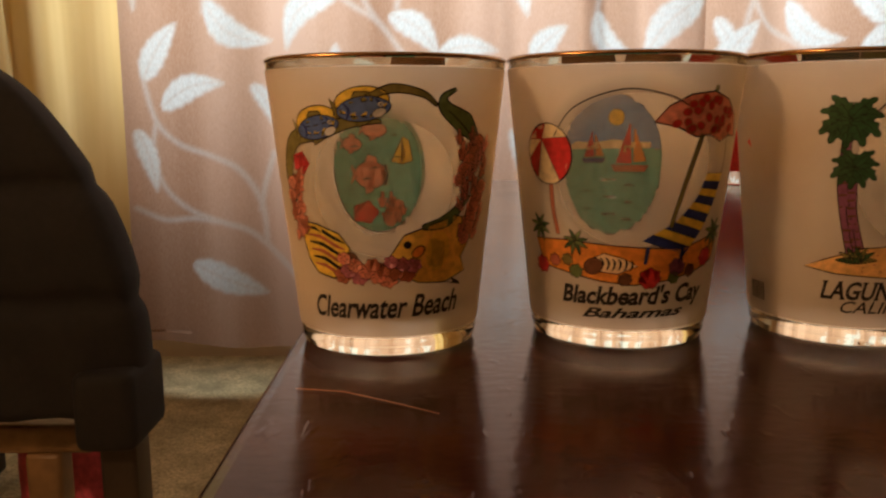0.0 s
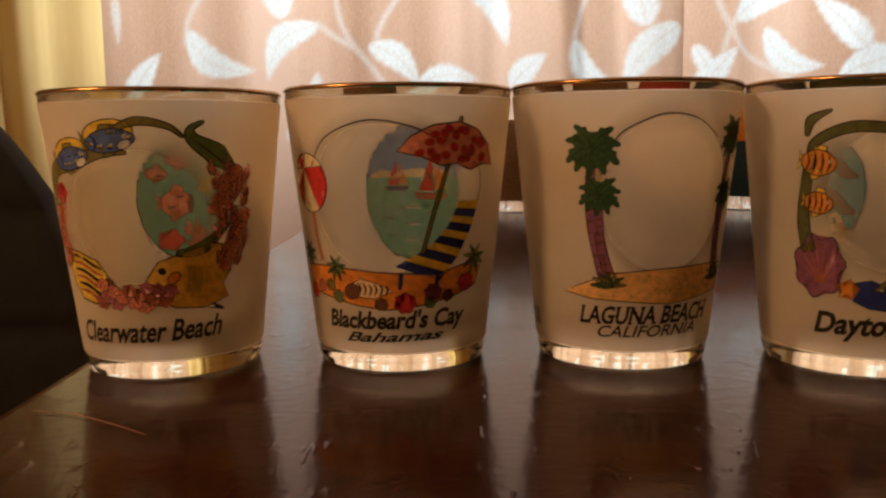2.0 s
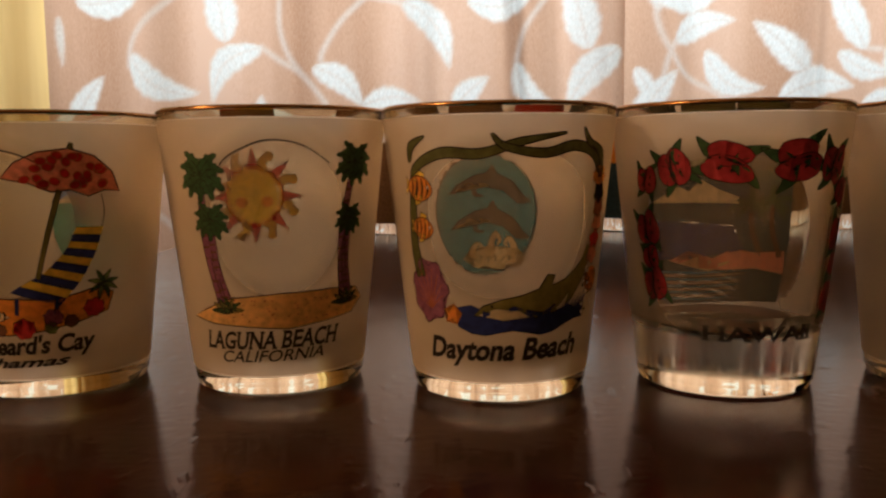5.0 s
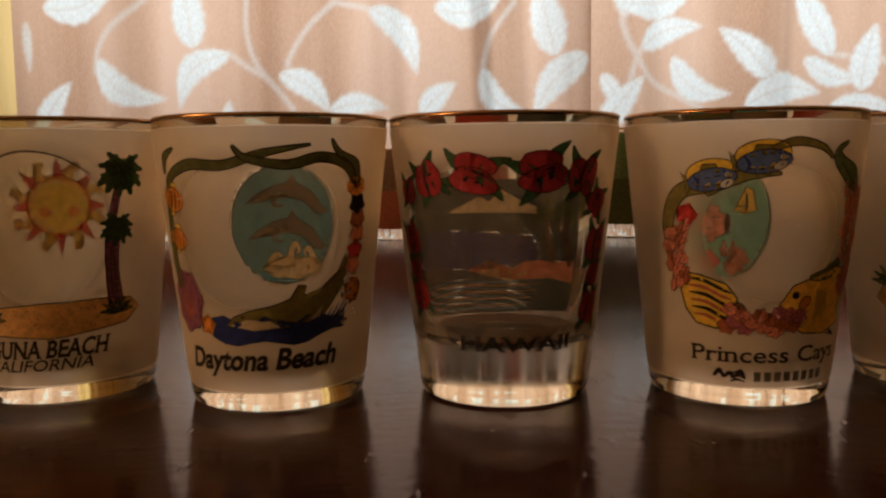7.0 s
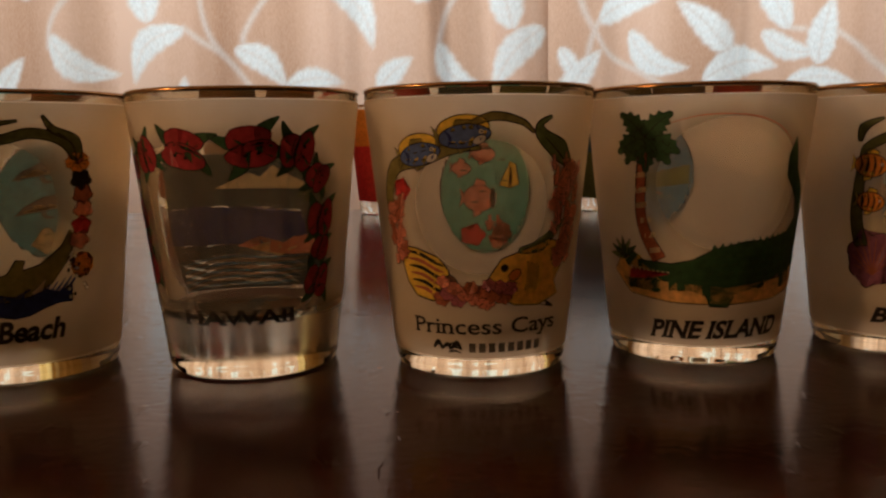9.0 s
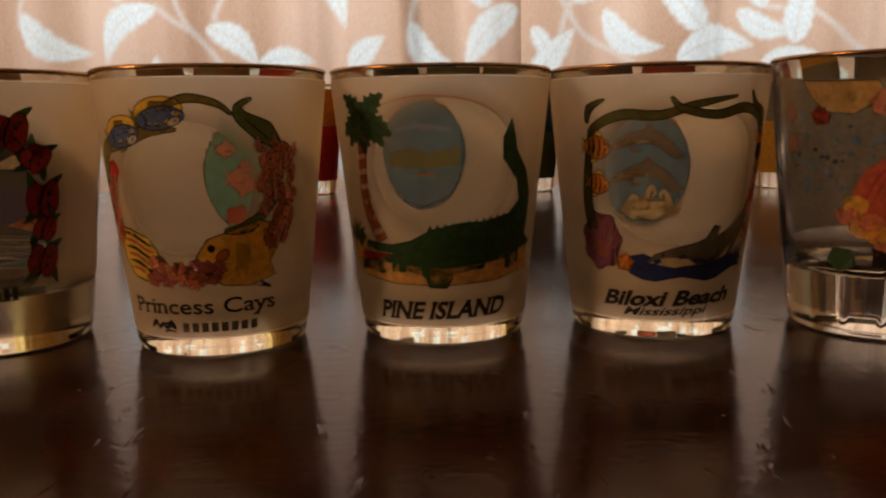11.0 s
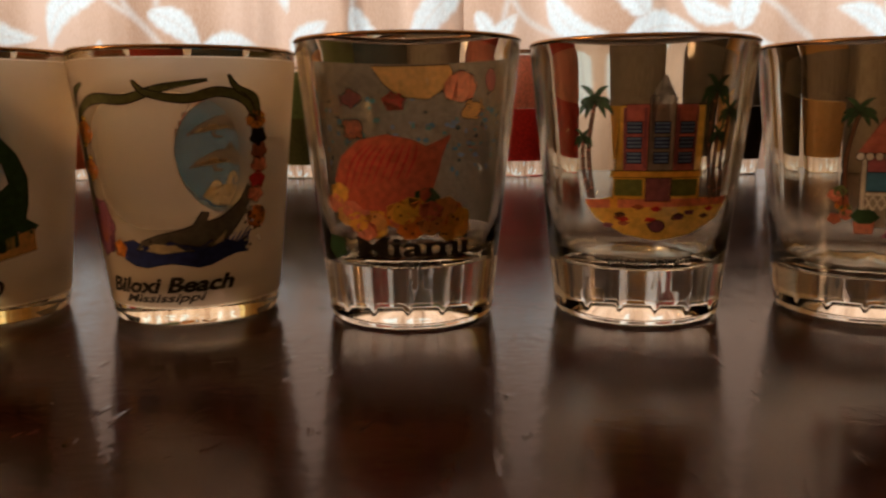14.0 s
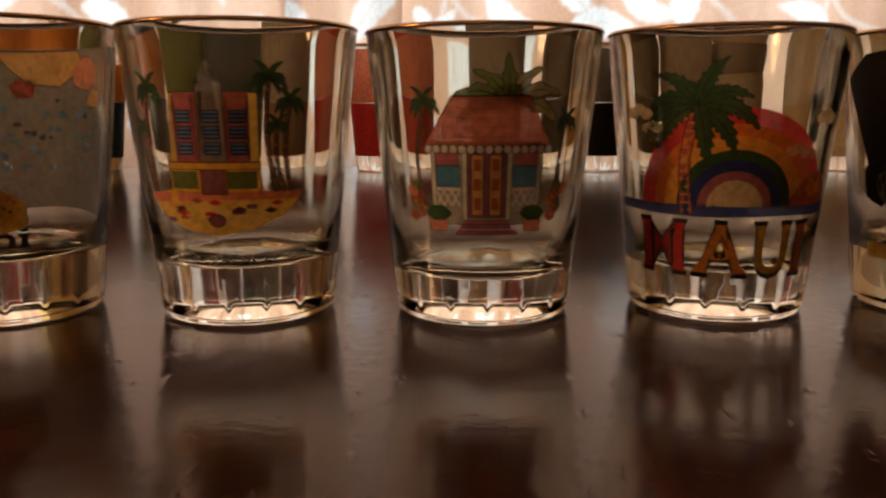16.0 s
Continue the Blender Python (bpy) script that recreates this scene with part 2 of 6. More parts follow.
# ---- curtains ----
def leaf_mask(X, Z, leaves, vines):
    """How much of each point of the cloth belongs to a woven leaf or stem."""
    M = np.zeros_like(X)
    for bx, bz, tx, tz, w, bend in leaves:
        L = math.hypot(tx - bx, tz - bz)
        ux, uz = (tx - bx) / L, (tz - bz) / L
        s = ((X - bx) * ux + (Z - bz) * uz) / L
        q = -(X - bx) * uz + (Z - bz) * ux
        sc = np.clip(s, 0, 1)
        q = q - bend * L * np.sin(math.pi * sc)
        half = w * (np.sin(math.pi * sc ** 0.72)) ** 0.85 * (1 + 0.05 * np.sin(sc * 38 + bx * 90))
        d = half - np.abs(q)
        inside = np.clip(d / 0.008 + 0.5, 0, 1) * ((s > 0) & (s < 1))
        vein = 1 - 0.28 * np.exp(-((q / 0.0022) ** 2)) - 0.10 * (np.sin(s * 55 - np.abs(q) * 260) > 0.55)
        M = np.maximum(M, inside * vein)
    for width, pts in vines:
        P = np.array(pts, float).reshape(-1, 2)
        # smooth curve through the points
        C = []
        for i in range(len(P) - 1):
            a, b, c, d = P[max(i - 1, 0)], P[i], P[i + 1], P[min(i + 2, len(P) - 1)]
            for k in range(8):
                t = k / 8
                C.append(0.5 * (2 * b + (c - a) * t + (2 * a - 5 * b + 4 * c - d) * t * t + (3 * b - a - 3 * c + d) * t ** 3))
        C.append(P[-1])
        for a, b in zip(C, C[1:]):
            v = b - a
            L2 = max(v @ v, 1e-9)
            k = np.clip(((X - a[0]) * v[0] + (Z - a[1]) * v[1]) / L2, 0, 1)
            d = np.hypot(X - a[0] - k * v[0], Z - a[1] - k * v[1])
            M = np.maximum(M, 0.42 * np.clip((width - d) / 0.006 + 0.5, 0, 1))
    return M


def curtain(name, x0, x1, z0, z1, y, folds, leaves, vines, label, mat, step=0.0036):
    nx, nz = int((x1 - x0) / step), int((min(z1, 0.42) - z0) / step)
    xs = np.linspace(x0, x1, nx + 1)
    zs = np.concatenate([np.linspace(z0, min(z1, 0.42), nz + 1), np.linspace(0.42, z1, 30)[1:]])
    X, Z = np.meshgrid(xs, zs)
    Y = np.full_like(X, y)
    for fx, width, depth in folds:
        lean = fx + 0.02 * np.sin((Z - z0) * 2.3 + fx * 5)
        Y = Y - 1.7 * depth * np.exp(-(((X - lean) / width) ** 2))
    Y = Y + 0.006 * np.sin(X * 23 + 0.7 * np.sin(Z * 3)) + 0.003 * np.sin(X * 61 + Z * 1.5)
    Zb = Z + np.where(Z < z0 + 0.02, 0.006 * np.sin(X * 9), 0)
    co = np.stack([X, Y, Zb], -1).reshape(-1, 3)
    w = len(xs)
    idx = np.arange(len(zs) * w).reshape(len(zs), w)
    f = np.stack([idx[:-1, :-1], idx[:-1, 1:], idx[1:, 1:], idx[1:, :-1]], -1).reshape(-1, 4)
    me = bpy.data.meshes.new(name)
    me.from_pydata(co.tolist(), [], f.tolist())
    at = me.attributes.new("leaf", "FLOAT", "POINT")
    at.data.foreach_set("value", leaf_mask(X, Z, leaves, vines).reshape(-1))
    me.polygons.foreach_set("use_smooth", [True] * len(me.polygons))
    me.materials.append(mat)
    o = new(name, me)
    return tagged(o, label, "curtain", "curtains at the window")


LEAVES_A = [
    (-0.462, 0.307, -0.323, 0.347, 0.027, -0.12),
    (-0.369, 0.221, -0.268, 0.161, 0.022, -0.20),
    (-0.483, 0.100, -0.420, 0.190, 0.021, 0.05),
    (-0.454, 0.055, -0.341, 0.094, 0.021, 0.12),
    (-0.303, 0.094, -0.265, 0.015, 0.014, 0.10),
    (-0.499, 0.022, -0.469, -0.083, 0.016, 0.05),
    (-0.412, -0.200, -0.288, -0.252, 0.023, 0.00),
    (-0.223, 0.243, -0.238, 0.368, 0.025, 0.00),
    (-0.164, 0.235, -0.248, 0.146, 0.022, -0.22),
    (-0.080, 0.201, -0.001, 0.137, 0.021, 0.12),
]
LEAVES_A2 = [
    (-0.004, 0.138, 0.094, 0.142, 0.018, 0.12),
    (0.067, 0.304, 0.142, 0.196, 0.022, 0.15),
    (0.170, 0.300, 0.284, 0.328, 0.024, -0.16),
    (0.245, 0.202, 0.324, 0.133, 0.020, -0.20),
    (0.147, 0.130, 0.204, 0.183, 0.019, 0.06),
    (0.369, 0.226, 0.339, 0.354, 0.025, 0.00),
    (0.417, 0.227, 0.337, 0.130, 0.025, -0.10),
    (-0.173, 0.106, -0.167, 0.158, 0.012, 0.00),
    (-0.495, 0.288, -0.492, 0.207, 0.006, 0.00),
]
LEAVES_B = [
    (0.506, 0.235, 0.612, 0.273, 0.021, 0.12),
    (0.720, 0.185, 0.640, 0.271, 0.022, -0.06),
    (0.681, 0.139, 0.807, 0.162, 0.026, 0.15),
    (0.828, 0.223, 0.756, 0.344, 0.026, 0.00),
    (0.877, 0.165, 0.899, 0.275, 0.023, 0.03),
    (0.822, 0.133, 0.940, 0.132, 0.017, 0.10),
    (0.446, 0.197, 0.484, 0.130, 0.013, 0.00),
    (0.472, 0.360, 0.479, 0.281, 0.015, 0.00),
    (1.118, 0.148, 1.026, 0.198, 0.019, -0.15),
    (0.777, 0.216, 0.879, 0.185, 0.019, -0.10),
]
VINES_A = [
    (0.0045, [-0.483, 0.102, -0.464, 0.034, -0.424, -0.003, -0.37, -0.021, -0.325, -0.045, -0.294, -0.101, -0.288, -0.167]),
    (0.0045, [-0.272, -0.017, -0.289, -0.073, -0.295, -0.11]),
    (0.0045, [-0.464, 0.034, -0.472, -0.016, -0.456, -0.072, -0.412, -0.11, -0.356, -0.129, -0.31, -0.148, -0.256, -0.206, -0.233, -0.24]),
    (0.0045, [-0.505, -0.109, -0.46, -0.128, -0.403, -0.124, -0.356, -0.129]),
    (0.0045, [-0.297, 0.32, -0.341, 0.276, -0.365, 0.24, -0.372, 0.204]),
    (0.0045, [-0.164, 0.234, -0.133, 0.211, -0.097, 0.188, -0.061, 0.142]),
    (0.0045, [-0.129, 0.318, -0.131, 0.265, -0.118, 0.22, -0.097, 0.188]),
    (0.0045, [0.01, 0.317, -0.034, 0.273, -0.063, 0.228, -0.068, 0.21]),
    (0.0045, [0.008, 0.314, 0.044, 0.308, 0.072, 0.299]),
    (0.0045, [0.302, 0.314, 0.264, 0.261, 0.25, 0.216, 0.247, 0.198]),
]
VINES_B = [
    (0.0045, [0.475, 0.283, 0.483, 0.252, 0.502, 0.215, 0.526, 0.183, 0.573, 0.159, 0.615, 0.136]),
    (0.0045, [0.506, 0.235, 0.495, 0.21, 0.486, 0.169]),
    (0.0045, [0.899, 0.224, 0.938, 0.196, 0.958, 0.169, 0.978, 0.148]),
    (0.0045, [0.823, 0.225, 0.854, 0.223]),
]
REPEAT = 0.617
low = [(a + REPEAT, b, c + REPEAT, d, w, e) for a, b, c, d, w, e in LEAVES_A if d < 0.11 and b < 0.11]
LEAVES_A = LEAVES_A + LEAVES_A2 + low + [(-0.15, -0.02, -0.06, 0.05, 0.021, 0.1), (-0.02, 0.02, 0.05, -0.06, 0.02, 0.1), (-0.22, 0.05, -0.13, 0.09, 0.02, 0.1), (0.27, 0.03, 0.36, 0.09, 0.02, 0.1)]
VINES_A = VINES_A + [(w, [q + (REPEAT if k % 2 == 0 else 0) for k, q in enumerate(v)]) for w, v in VINES_A[:4]]
LEAVES_B = LEAVES_B + [(a + REPEAT, b, c + REPEAT, d, w, e) for a, b, c, d, w, e in LEAVES_B[:6]] + [(a + 0.93, b, c + 0.93, d, w, e) for a, b, c, d, w, e in LEAVES_A[:6]] + [(0.56, 0.03, 0.64, 0.1, 0.02, 0.1), (0.7, 0.06, 0.78, 0.0, 0.02, 0.1), (0.9, 0.02, 0.98, 0.1, 0.02, 0.1)]
VINES_B = VINES_B + [(w, [q + (REPEAT if k % 2 == 0 else 0) for k, q in enumerate(v)]) for w, v in VINES_B]
curtain("leaf_curtain", -0.516, 0.425, -0.342, 1.7, 1.36, [(0.075, 0.02, 0.012), (0.235, 0.012, 0.016), (0.33, 0.03, -0.012), (-0.35, 0.05, 0.012), (-0.12, 0.03, 0.01), (0.40, 0.02, 0.01)],
        LEAVES_A, VINES_A, "sheer brown curtain with pale woven leaves, backlit", CURTAIN)
curtain("leaf_curtain", 0.414, 1.75, -0.342, 1.7, 1.373, [(0.52, 0.03, 0.012), (0.75, 0.02, 0.016), (0.98, 0.03, 0.012), (1.2, 0.02, 0.014)],
        LEAVES_B, VINES_B, "sheer brown curtain with pale woven leaves, backlit", CURTAIN)
curtain("yellow_drape", -1.25, -0.532, -0.30, 1.7, 1.47, [(-0.95, 0.03, 0.03), (-0.72, 0.012, 0.02), (-0.60, 0.03, 0.02), (-1.1, 0.03, 0.02)],
        [], [], "plain yellow drape hanging beside the leaf curtain", YELLOW, 0.012)

# ---- coffee table ----
table = empty("coffee_table", pose(0, 0, FLOOR_Z), label="dark stained wooden coffee table with a worn glossy top", category="table")
TX0, TX1, TY0, TY1 = -0.031, 1.12, -0.12, 0.585
part("tabletop", box(bmesh.new(), TX0, TX1, TY0, TY1, -0.035 - FLOOR_Z, -FLOOR_Z, 0.003, 3), WOOD, table, "", False)
for x0, x1, y0, y1 in ((TX0 + 0.06, TX1 - 0.06, TY0 + 0.03, TY0 + 0.05), (TX0 + 0.06, TX1 - 0.06, TY1 - 0.05, TY1 - 0.03), (TX0 + 0.03, TX0 + 0.05, TY0 + 0.06, TY1 - 0.06), (TX1 - 0.05, TX1 - 0.03, TY0 + 0.06, TY1 - 0.06)):
    part("apron", box(bmesh.new(), x0, x1, y0, y1, 0.30, 0.384, 0.002), WOOD, table, "", False)
for x in (TX0 + 0.02, TX1 - 0.07):
    for y in (TY0 + 0.02, TY1 - 0.07):
        part("leg", box(bmesh.new(), x, x + 0.05, y, y + 0.05, 0, 0.384, 0.004), WOOD, table, "", False)


# ---- shot glasses ----
RB, RT, GH = 0.0183, 0.0247, 0.0597
R_REF = 21.5


def r_out(z):
    return RB + (RT - RB) * max(0.0, min(1.0, z / GH))


def body_profile(inner_floor, wall=0.0017, rows=(0.02, 0.035, 0.05, 0.057), ribs=(0.006, 0.0125)):
    p = [(0, 0.0004), (RB - 0.003, 0.0003), (RB - 0.0009, 0.0002), (RB - 0.0002, 0.0007), (r_out(0.002), 0.002)]
    p += [(r_out(z), z) for z in (ribs[0] - 0.0005, *ribs, ribs[1] + 0.0005)]
    p += [(r_out(z), z) for z in rows]
    p += [(RT - 0.0002, GH - 0.0007), (RT - 0.0009, GH), (RT - 0.0016, GH - 0.0006)]
    p += [(r_out(z) - wall, z) for z in (0.056, 0.045, 0.03, inner_floor + 0.005)]
    ri = r_out(inner_floor) - wall
    p += [(ri - 0.001, inner_floor + 0.0018), (ri - 0.0035, inner_floor + 0.0004), (ri * 0.5, inner_floor), (0, inner_floor)]
    return p


def frost_shell(clear, z0=0.0047, z1=0.0574, off=0.0002):
    """The frosted coat: a shell about the wall; clear(u, v) in mm says where it is left bare."""
    nu, nv = 180, 60
    me = bpy.data.meshes.new("frosted_coat")
    vs, val = [], []
    for j in range(nv + 1):
        z = z0 + (z1 - z0) * j / nv
        r = r_out(z) + off
        for i in range(nu):
            a = 2 * math.pi * i / nu
            vs.append((r * math.sin(a), -r * math.cos(a), z))
            u = (a if a < math.pi else a - 2 * math.pi) * R_REF
            val.append(max(0.0, min(1.0, clear(u, z * 1000))))
    fs = [(j * nu + i, j * nu + (i + 1) % nu, (j + 1) * nu + (i + 1) % nu, (j + 1) * nu + i) for j in range(nv) for i in range(nu)]
    me.from_pydata(vs, [], fs)
    me.attributes.new("clear", "FLOAT", "POINT").data.foreach_set("value", val)
    me.polygons.foreach_set("use_smooth", [True] * len(fs))
    me.materials.append(FROST)
    return me


def oval(cu, cv, ru, rv, power=2.0, behind=None):
    """A bare window in the frost, soft at its edge, and another on the far side where a picture is fired on the bare wall."""
    def at(u, v):
        k = 0.5 + (1 - (abs((u - cu) / ru) ** power + abs((v - cv) / rv) ** power) ** (1 / power)) * min(ru, rv) / 7
        if behind:
            bu, bv, bw, bh = behind
            a = math.pi - u / R_REF
            a = a - 2 * math.pi if a > math.pi else a
            k = max(k, 0.5 + (1 - math.hypot((a * R_REF - bu) / bw, (v - bv) / bh)) * min(bw, bh))
        return k
    return at


def shot_glass(x, y, turn, label, kind="frosted", clear=None, lift=1.0, foot=None):
    g = empty("shot_glass", pose(x, y, 0, 0, 0, turn), label=label, category="shot glass", group="row of souvenir shot glasses")
    r0, r1, floor = foot or (0.006, 0.0125, {"frosted": 0.0065, "tumbler": 0.0118, "fluted": 0.0122}[kind])
    coated = kind == "frosted" or clear
    z0 = 0.0047 if kind == "frosted" else 0.0145
    if coated:
        low = 0.0047
        bm = lathe(bmesh.new(), body_profile(floor, rows=[low + (0.0574 - low) * k / 26 for k in range(27)] + [0.0578], ribs=(0.003, 0.0036)), 144)
    else:
        bm = lathe(bmesh.new(), body_profile(floor, ribs=(r0, r1)), 288)
        # narrow raised ribs round the foot
        for v in bm.verts:
            r = math.hypot(v.co.x, v.co.y)
            if r0 - 0.0001 < v.co.z < r1 + 0.0001 and r > r_out(v.co.z) - 0.0003:
                k = 1 + 0.008 * max(0.0, 1 - abs((math.atan2(v.co.x, -v.co.y) * 8 / math.pi + 0.5) % 1 - 0.5) / 0.1)
                v.co.x, v.co.y = v.co.x * k, v.co.y * k
    body = part("glass_body", bm, ETCHED if coated else GLASS, g, "clear glass wall and thick base", True, 40 if kind == "fluted" else 18)
    if coated:
        etch = []
        for v in body.data.vertices:
            x, y, z = v.co
            out = z0 - 0.0001 < z < 0.0575 and math.hypot(x, y) > r_out(z) - 0.0003
            if kind == "tumbler" and 0.004 < z <= z0 - 0.0001 and math.hypot(x, y) > r_out(z) - 0.0003:
                etch.append(0.45)
                continue
            etch.append(1 - max(0.0, min(1.0, 1.6 * clear(math.atan2(x, -y) * R_REF, z * 1000))) if out and clear else float(out))
        body.data.attributes.new("etch", "FLOAT", "POINT").data.foreach_set("value", etch)
        o = new("frosted_coat", frost_shell(clear or (lambda u, v: 0.0), z0))
        o.parent, o["label"] = g, "matt frosted outer coat"
    bm = bmesh.new()
    lathe(bm, [(RT - 0.0004, GH + 0.00005), (RT - 0.0001, GH - 0.0004), (RT + 0.00008, GH - 0.0005), (RT + 0.00004, GH - 0.0001), (RT - 0.0004, GH + 0.0003), (RT - 0.0009, GH + 0.0002), (RT - 0.0008, GH + 0.00003), (RT - 0.0004, GH + 0.00005)])
    part("gold_rim", bm, GOLD, body, "thin worn gold band round the lip")
    if lift != 1.0:
        g.scale = (1, 1, lift)
    return g


ROW_X = [-0.0104, 0.0398, 0.0894, 0.1387, 0.1884, 0.2393, 0.2892, 0.3388, 0.3895, 0.4411, 0.4924, 0.544, 0.5955]
ROW_Y = [0.1754, 0.1796, 0.18, 0.173, 0.1747, 0.1723, 0.1788, 0.1812, 0.1768, 0.178, 0.1771, 0.1793, 0.179]


# ---- printed pictures on the glasses ----
def ell(cx, cy, rx, ry, rot=0.0, n=28):
    c, s = math.cos(radians(rot)), math.sin(radians(rot))
    return [(cx + rx * math.cos(a) * c - ry * math.sin(a) * s, cy + rx * math.cos(a) * s + ry * math.sin(a) * c) for a in (2 * math.pi * k / n for k in range(n))]


def blob(cx, cy, rx, ry, seed, rough=0.18, n=30, lobes=7):
    rnd = random.Random(seed)
    ph = rnd.random() * 6
    return [(cx + rx * math.cos(a) * k, cy + ry * math.sin(a) * k) for a, k in ((2 * math.pi * i / n, 1 + rough * math.sin(lobes * 2 * math.pi * i / n + ph) + rnd.uniform(-0.05, 0.05)) for i in range(n))]


def ribbon(pts, widths, steps=8):
    """A tapering band along a smooth curve through the points."""
    P = [Vector(p) for p in pts]
    C = []
    for i in range(len(P) - 1):
        a, b, c, d = P[max(i - 1, 0)], P[i], P[i + 1], P[min(i + 2, len(P) - 1)]
        for k in range(steps):
            t = k / steps
            C.append((0.5 * (2 * b + (c - a) * t + (2 * a - 5 * b + 4 * c - d) * t * t + (3 * b - a - 3 * c + d) * t ** 3), (i + t) / (len(P) - 1)))
    C.append((P[-1], 1.0))
    L, R = [], []
    for i, (p, s) in enumerate(C):
        d = (C[min(i + 1, len(C) - 1)][0] - C[max(i - 1, 0)][0]).normalized()
        f = s * (len(widths) - 1)
        j = min(int(f), len(widths) - 2)
        w = widths[j] + (widths[j + 1] - widths[j]) * (f - j)
        L.append((p.x - d.y * w / 2, p.y + d.x * w / 2))
        R.append((p.x + d.y * w / 2, p.y - d.x * w / 2))
    return L + R[::-1]


def placed(pts, cx, cy, size=1.0, rot=0.0, flip=1):
    c, s = math.cos(radians(rot)), math.sin(radians(rot))
    return [(cx + size * (flip * x * c - y * s), cy + size * (flip * x * s + y * c)) for x, y in pts]


def grown(pts, w):
    n = len(pts)
    area = sum(pts[i][0] * pts[(i + 1) % n][1] - pts[(i + 1) % n][0] * pts[i][1] for i in range(n))
    out = []
    for i in range(n):
        a, b = Vector(pts[i - 1]), Vector(pts[(i + 1) % n])
        d = b - a
        d = d.normalized() if d.length > 1e-9 else Vector((1, 0))
        k = 1 if area > 0 else -1
        out.append((pts[i][0] + k * d.y * w, pts[i][1] - k * d.x * w))
    return out


INK = {"black": (0.02, 0.015, 0.012), "red": (0.66, 0.05, 0.05), "pink": (0.85, 0.36, 0.28), "coral": (0.80, 0.30, 0.20), "rust": (0.48, 0.15, 0.08),
       "orange": (0.78, 0.30, 0.05), "yellow": (0.82, 0.58, 0.08), "sand": (0.82, 0.50, 0.18), "cream": (0.85, 0.72, 0.46), "white": (0.85, 0.83, 0.78),
       "shell": (0.68, 0.15, 0.08), "brick": (0.55, 0.17, 0.12), "crimson": (0.42, 0.035, 0.045), "green": (0.05, 0.115, 0.04), "leaf": (0.16, 0.22, 0.07), "dark": (0.04, 0.11, 0.04), "teal": (0.17, 0.50, 0.43), "blue": (0.12, 0.20, 0.52),
       "navy": (0.03, 0.05, 0.22), "sky": (0.20, 0.36, 0.70), "aqua": (0.11, 0.36, 0.45), "grey": (0.30, 0.29, 0.27), "stone": (0.40, 0.36, 0.30), "purple": (0.28, 0.10, 0.17),
       "umber": (0.27, 0.16, 0.09), "kelp": (0.12, 0.13, 0.04), "hide": (0.17, 0.15, 0.12), "olive": (0.24, 0.21, 0.06), "brown": (0.18, 0.08, 0.04), "lake": (0.09, 0.29, 0.52), "slate": (0.03, 0.075, 0.10), "gold": (0.90, 0.55, 0.10), "rose": (0.5, 0.16, 0.2)}


SHIFT = {}


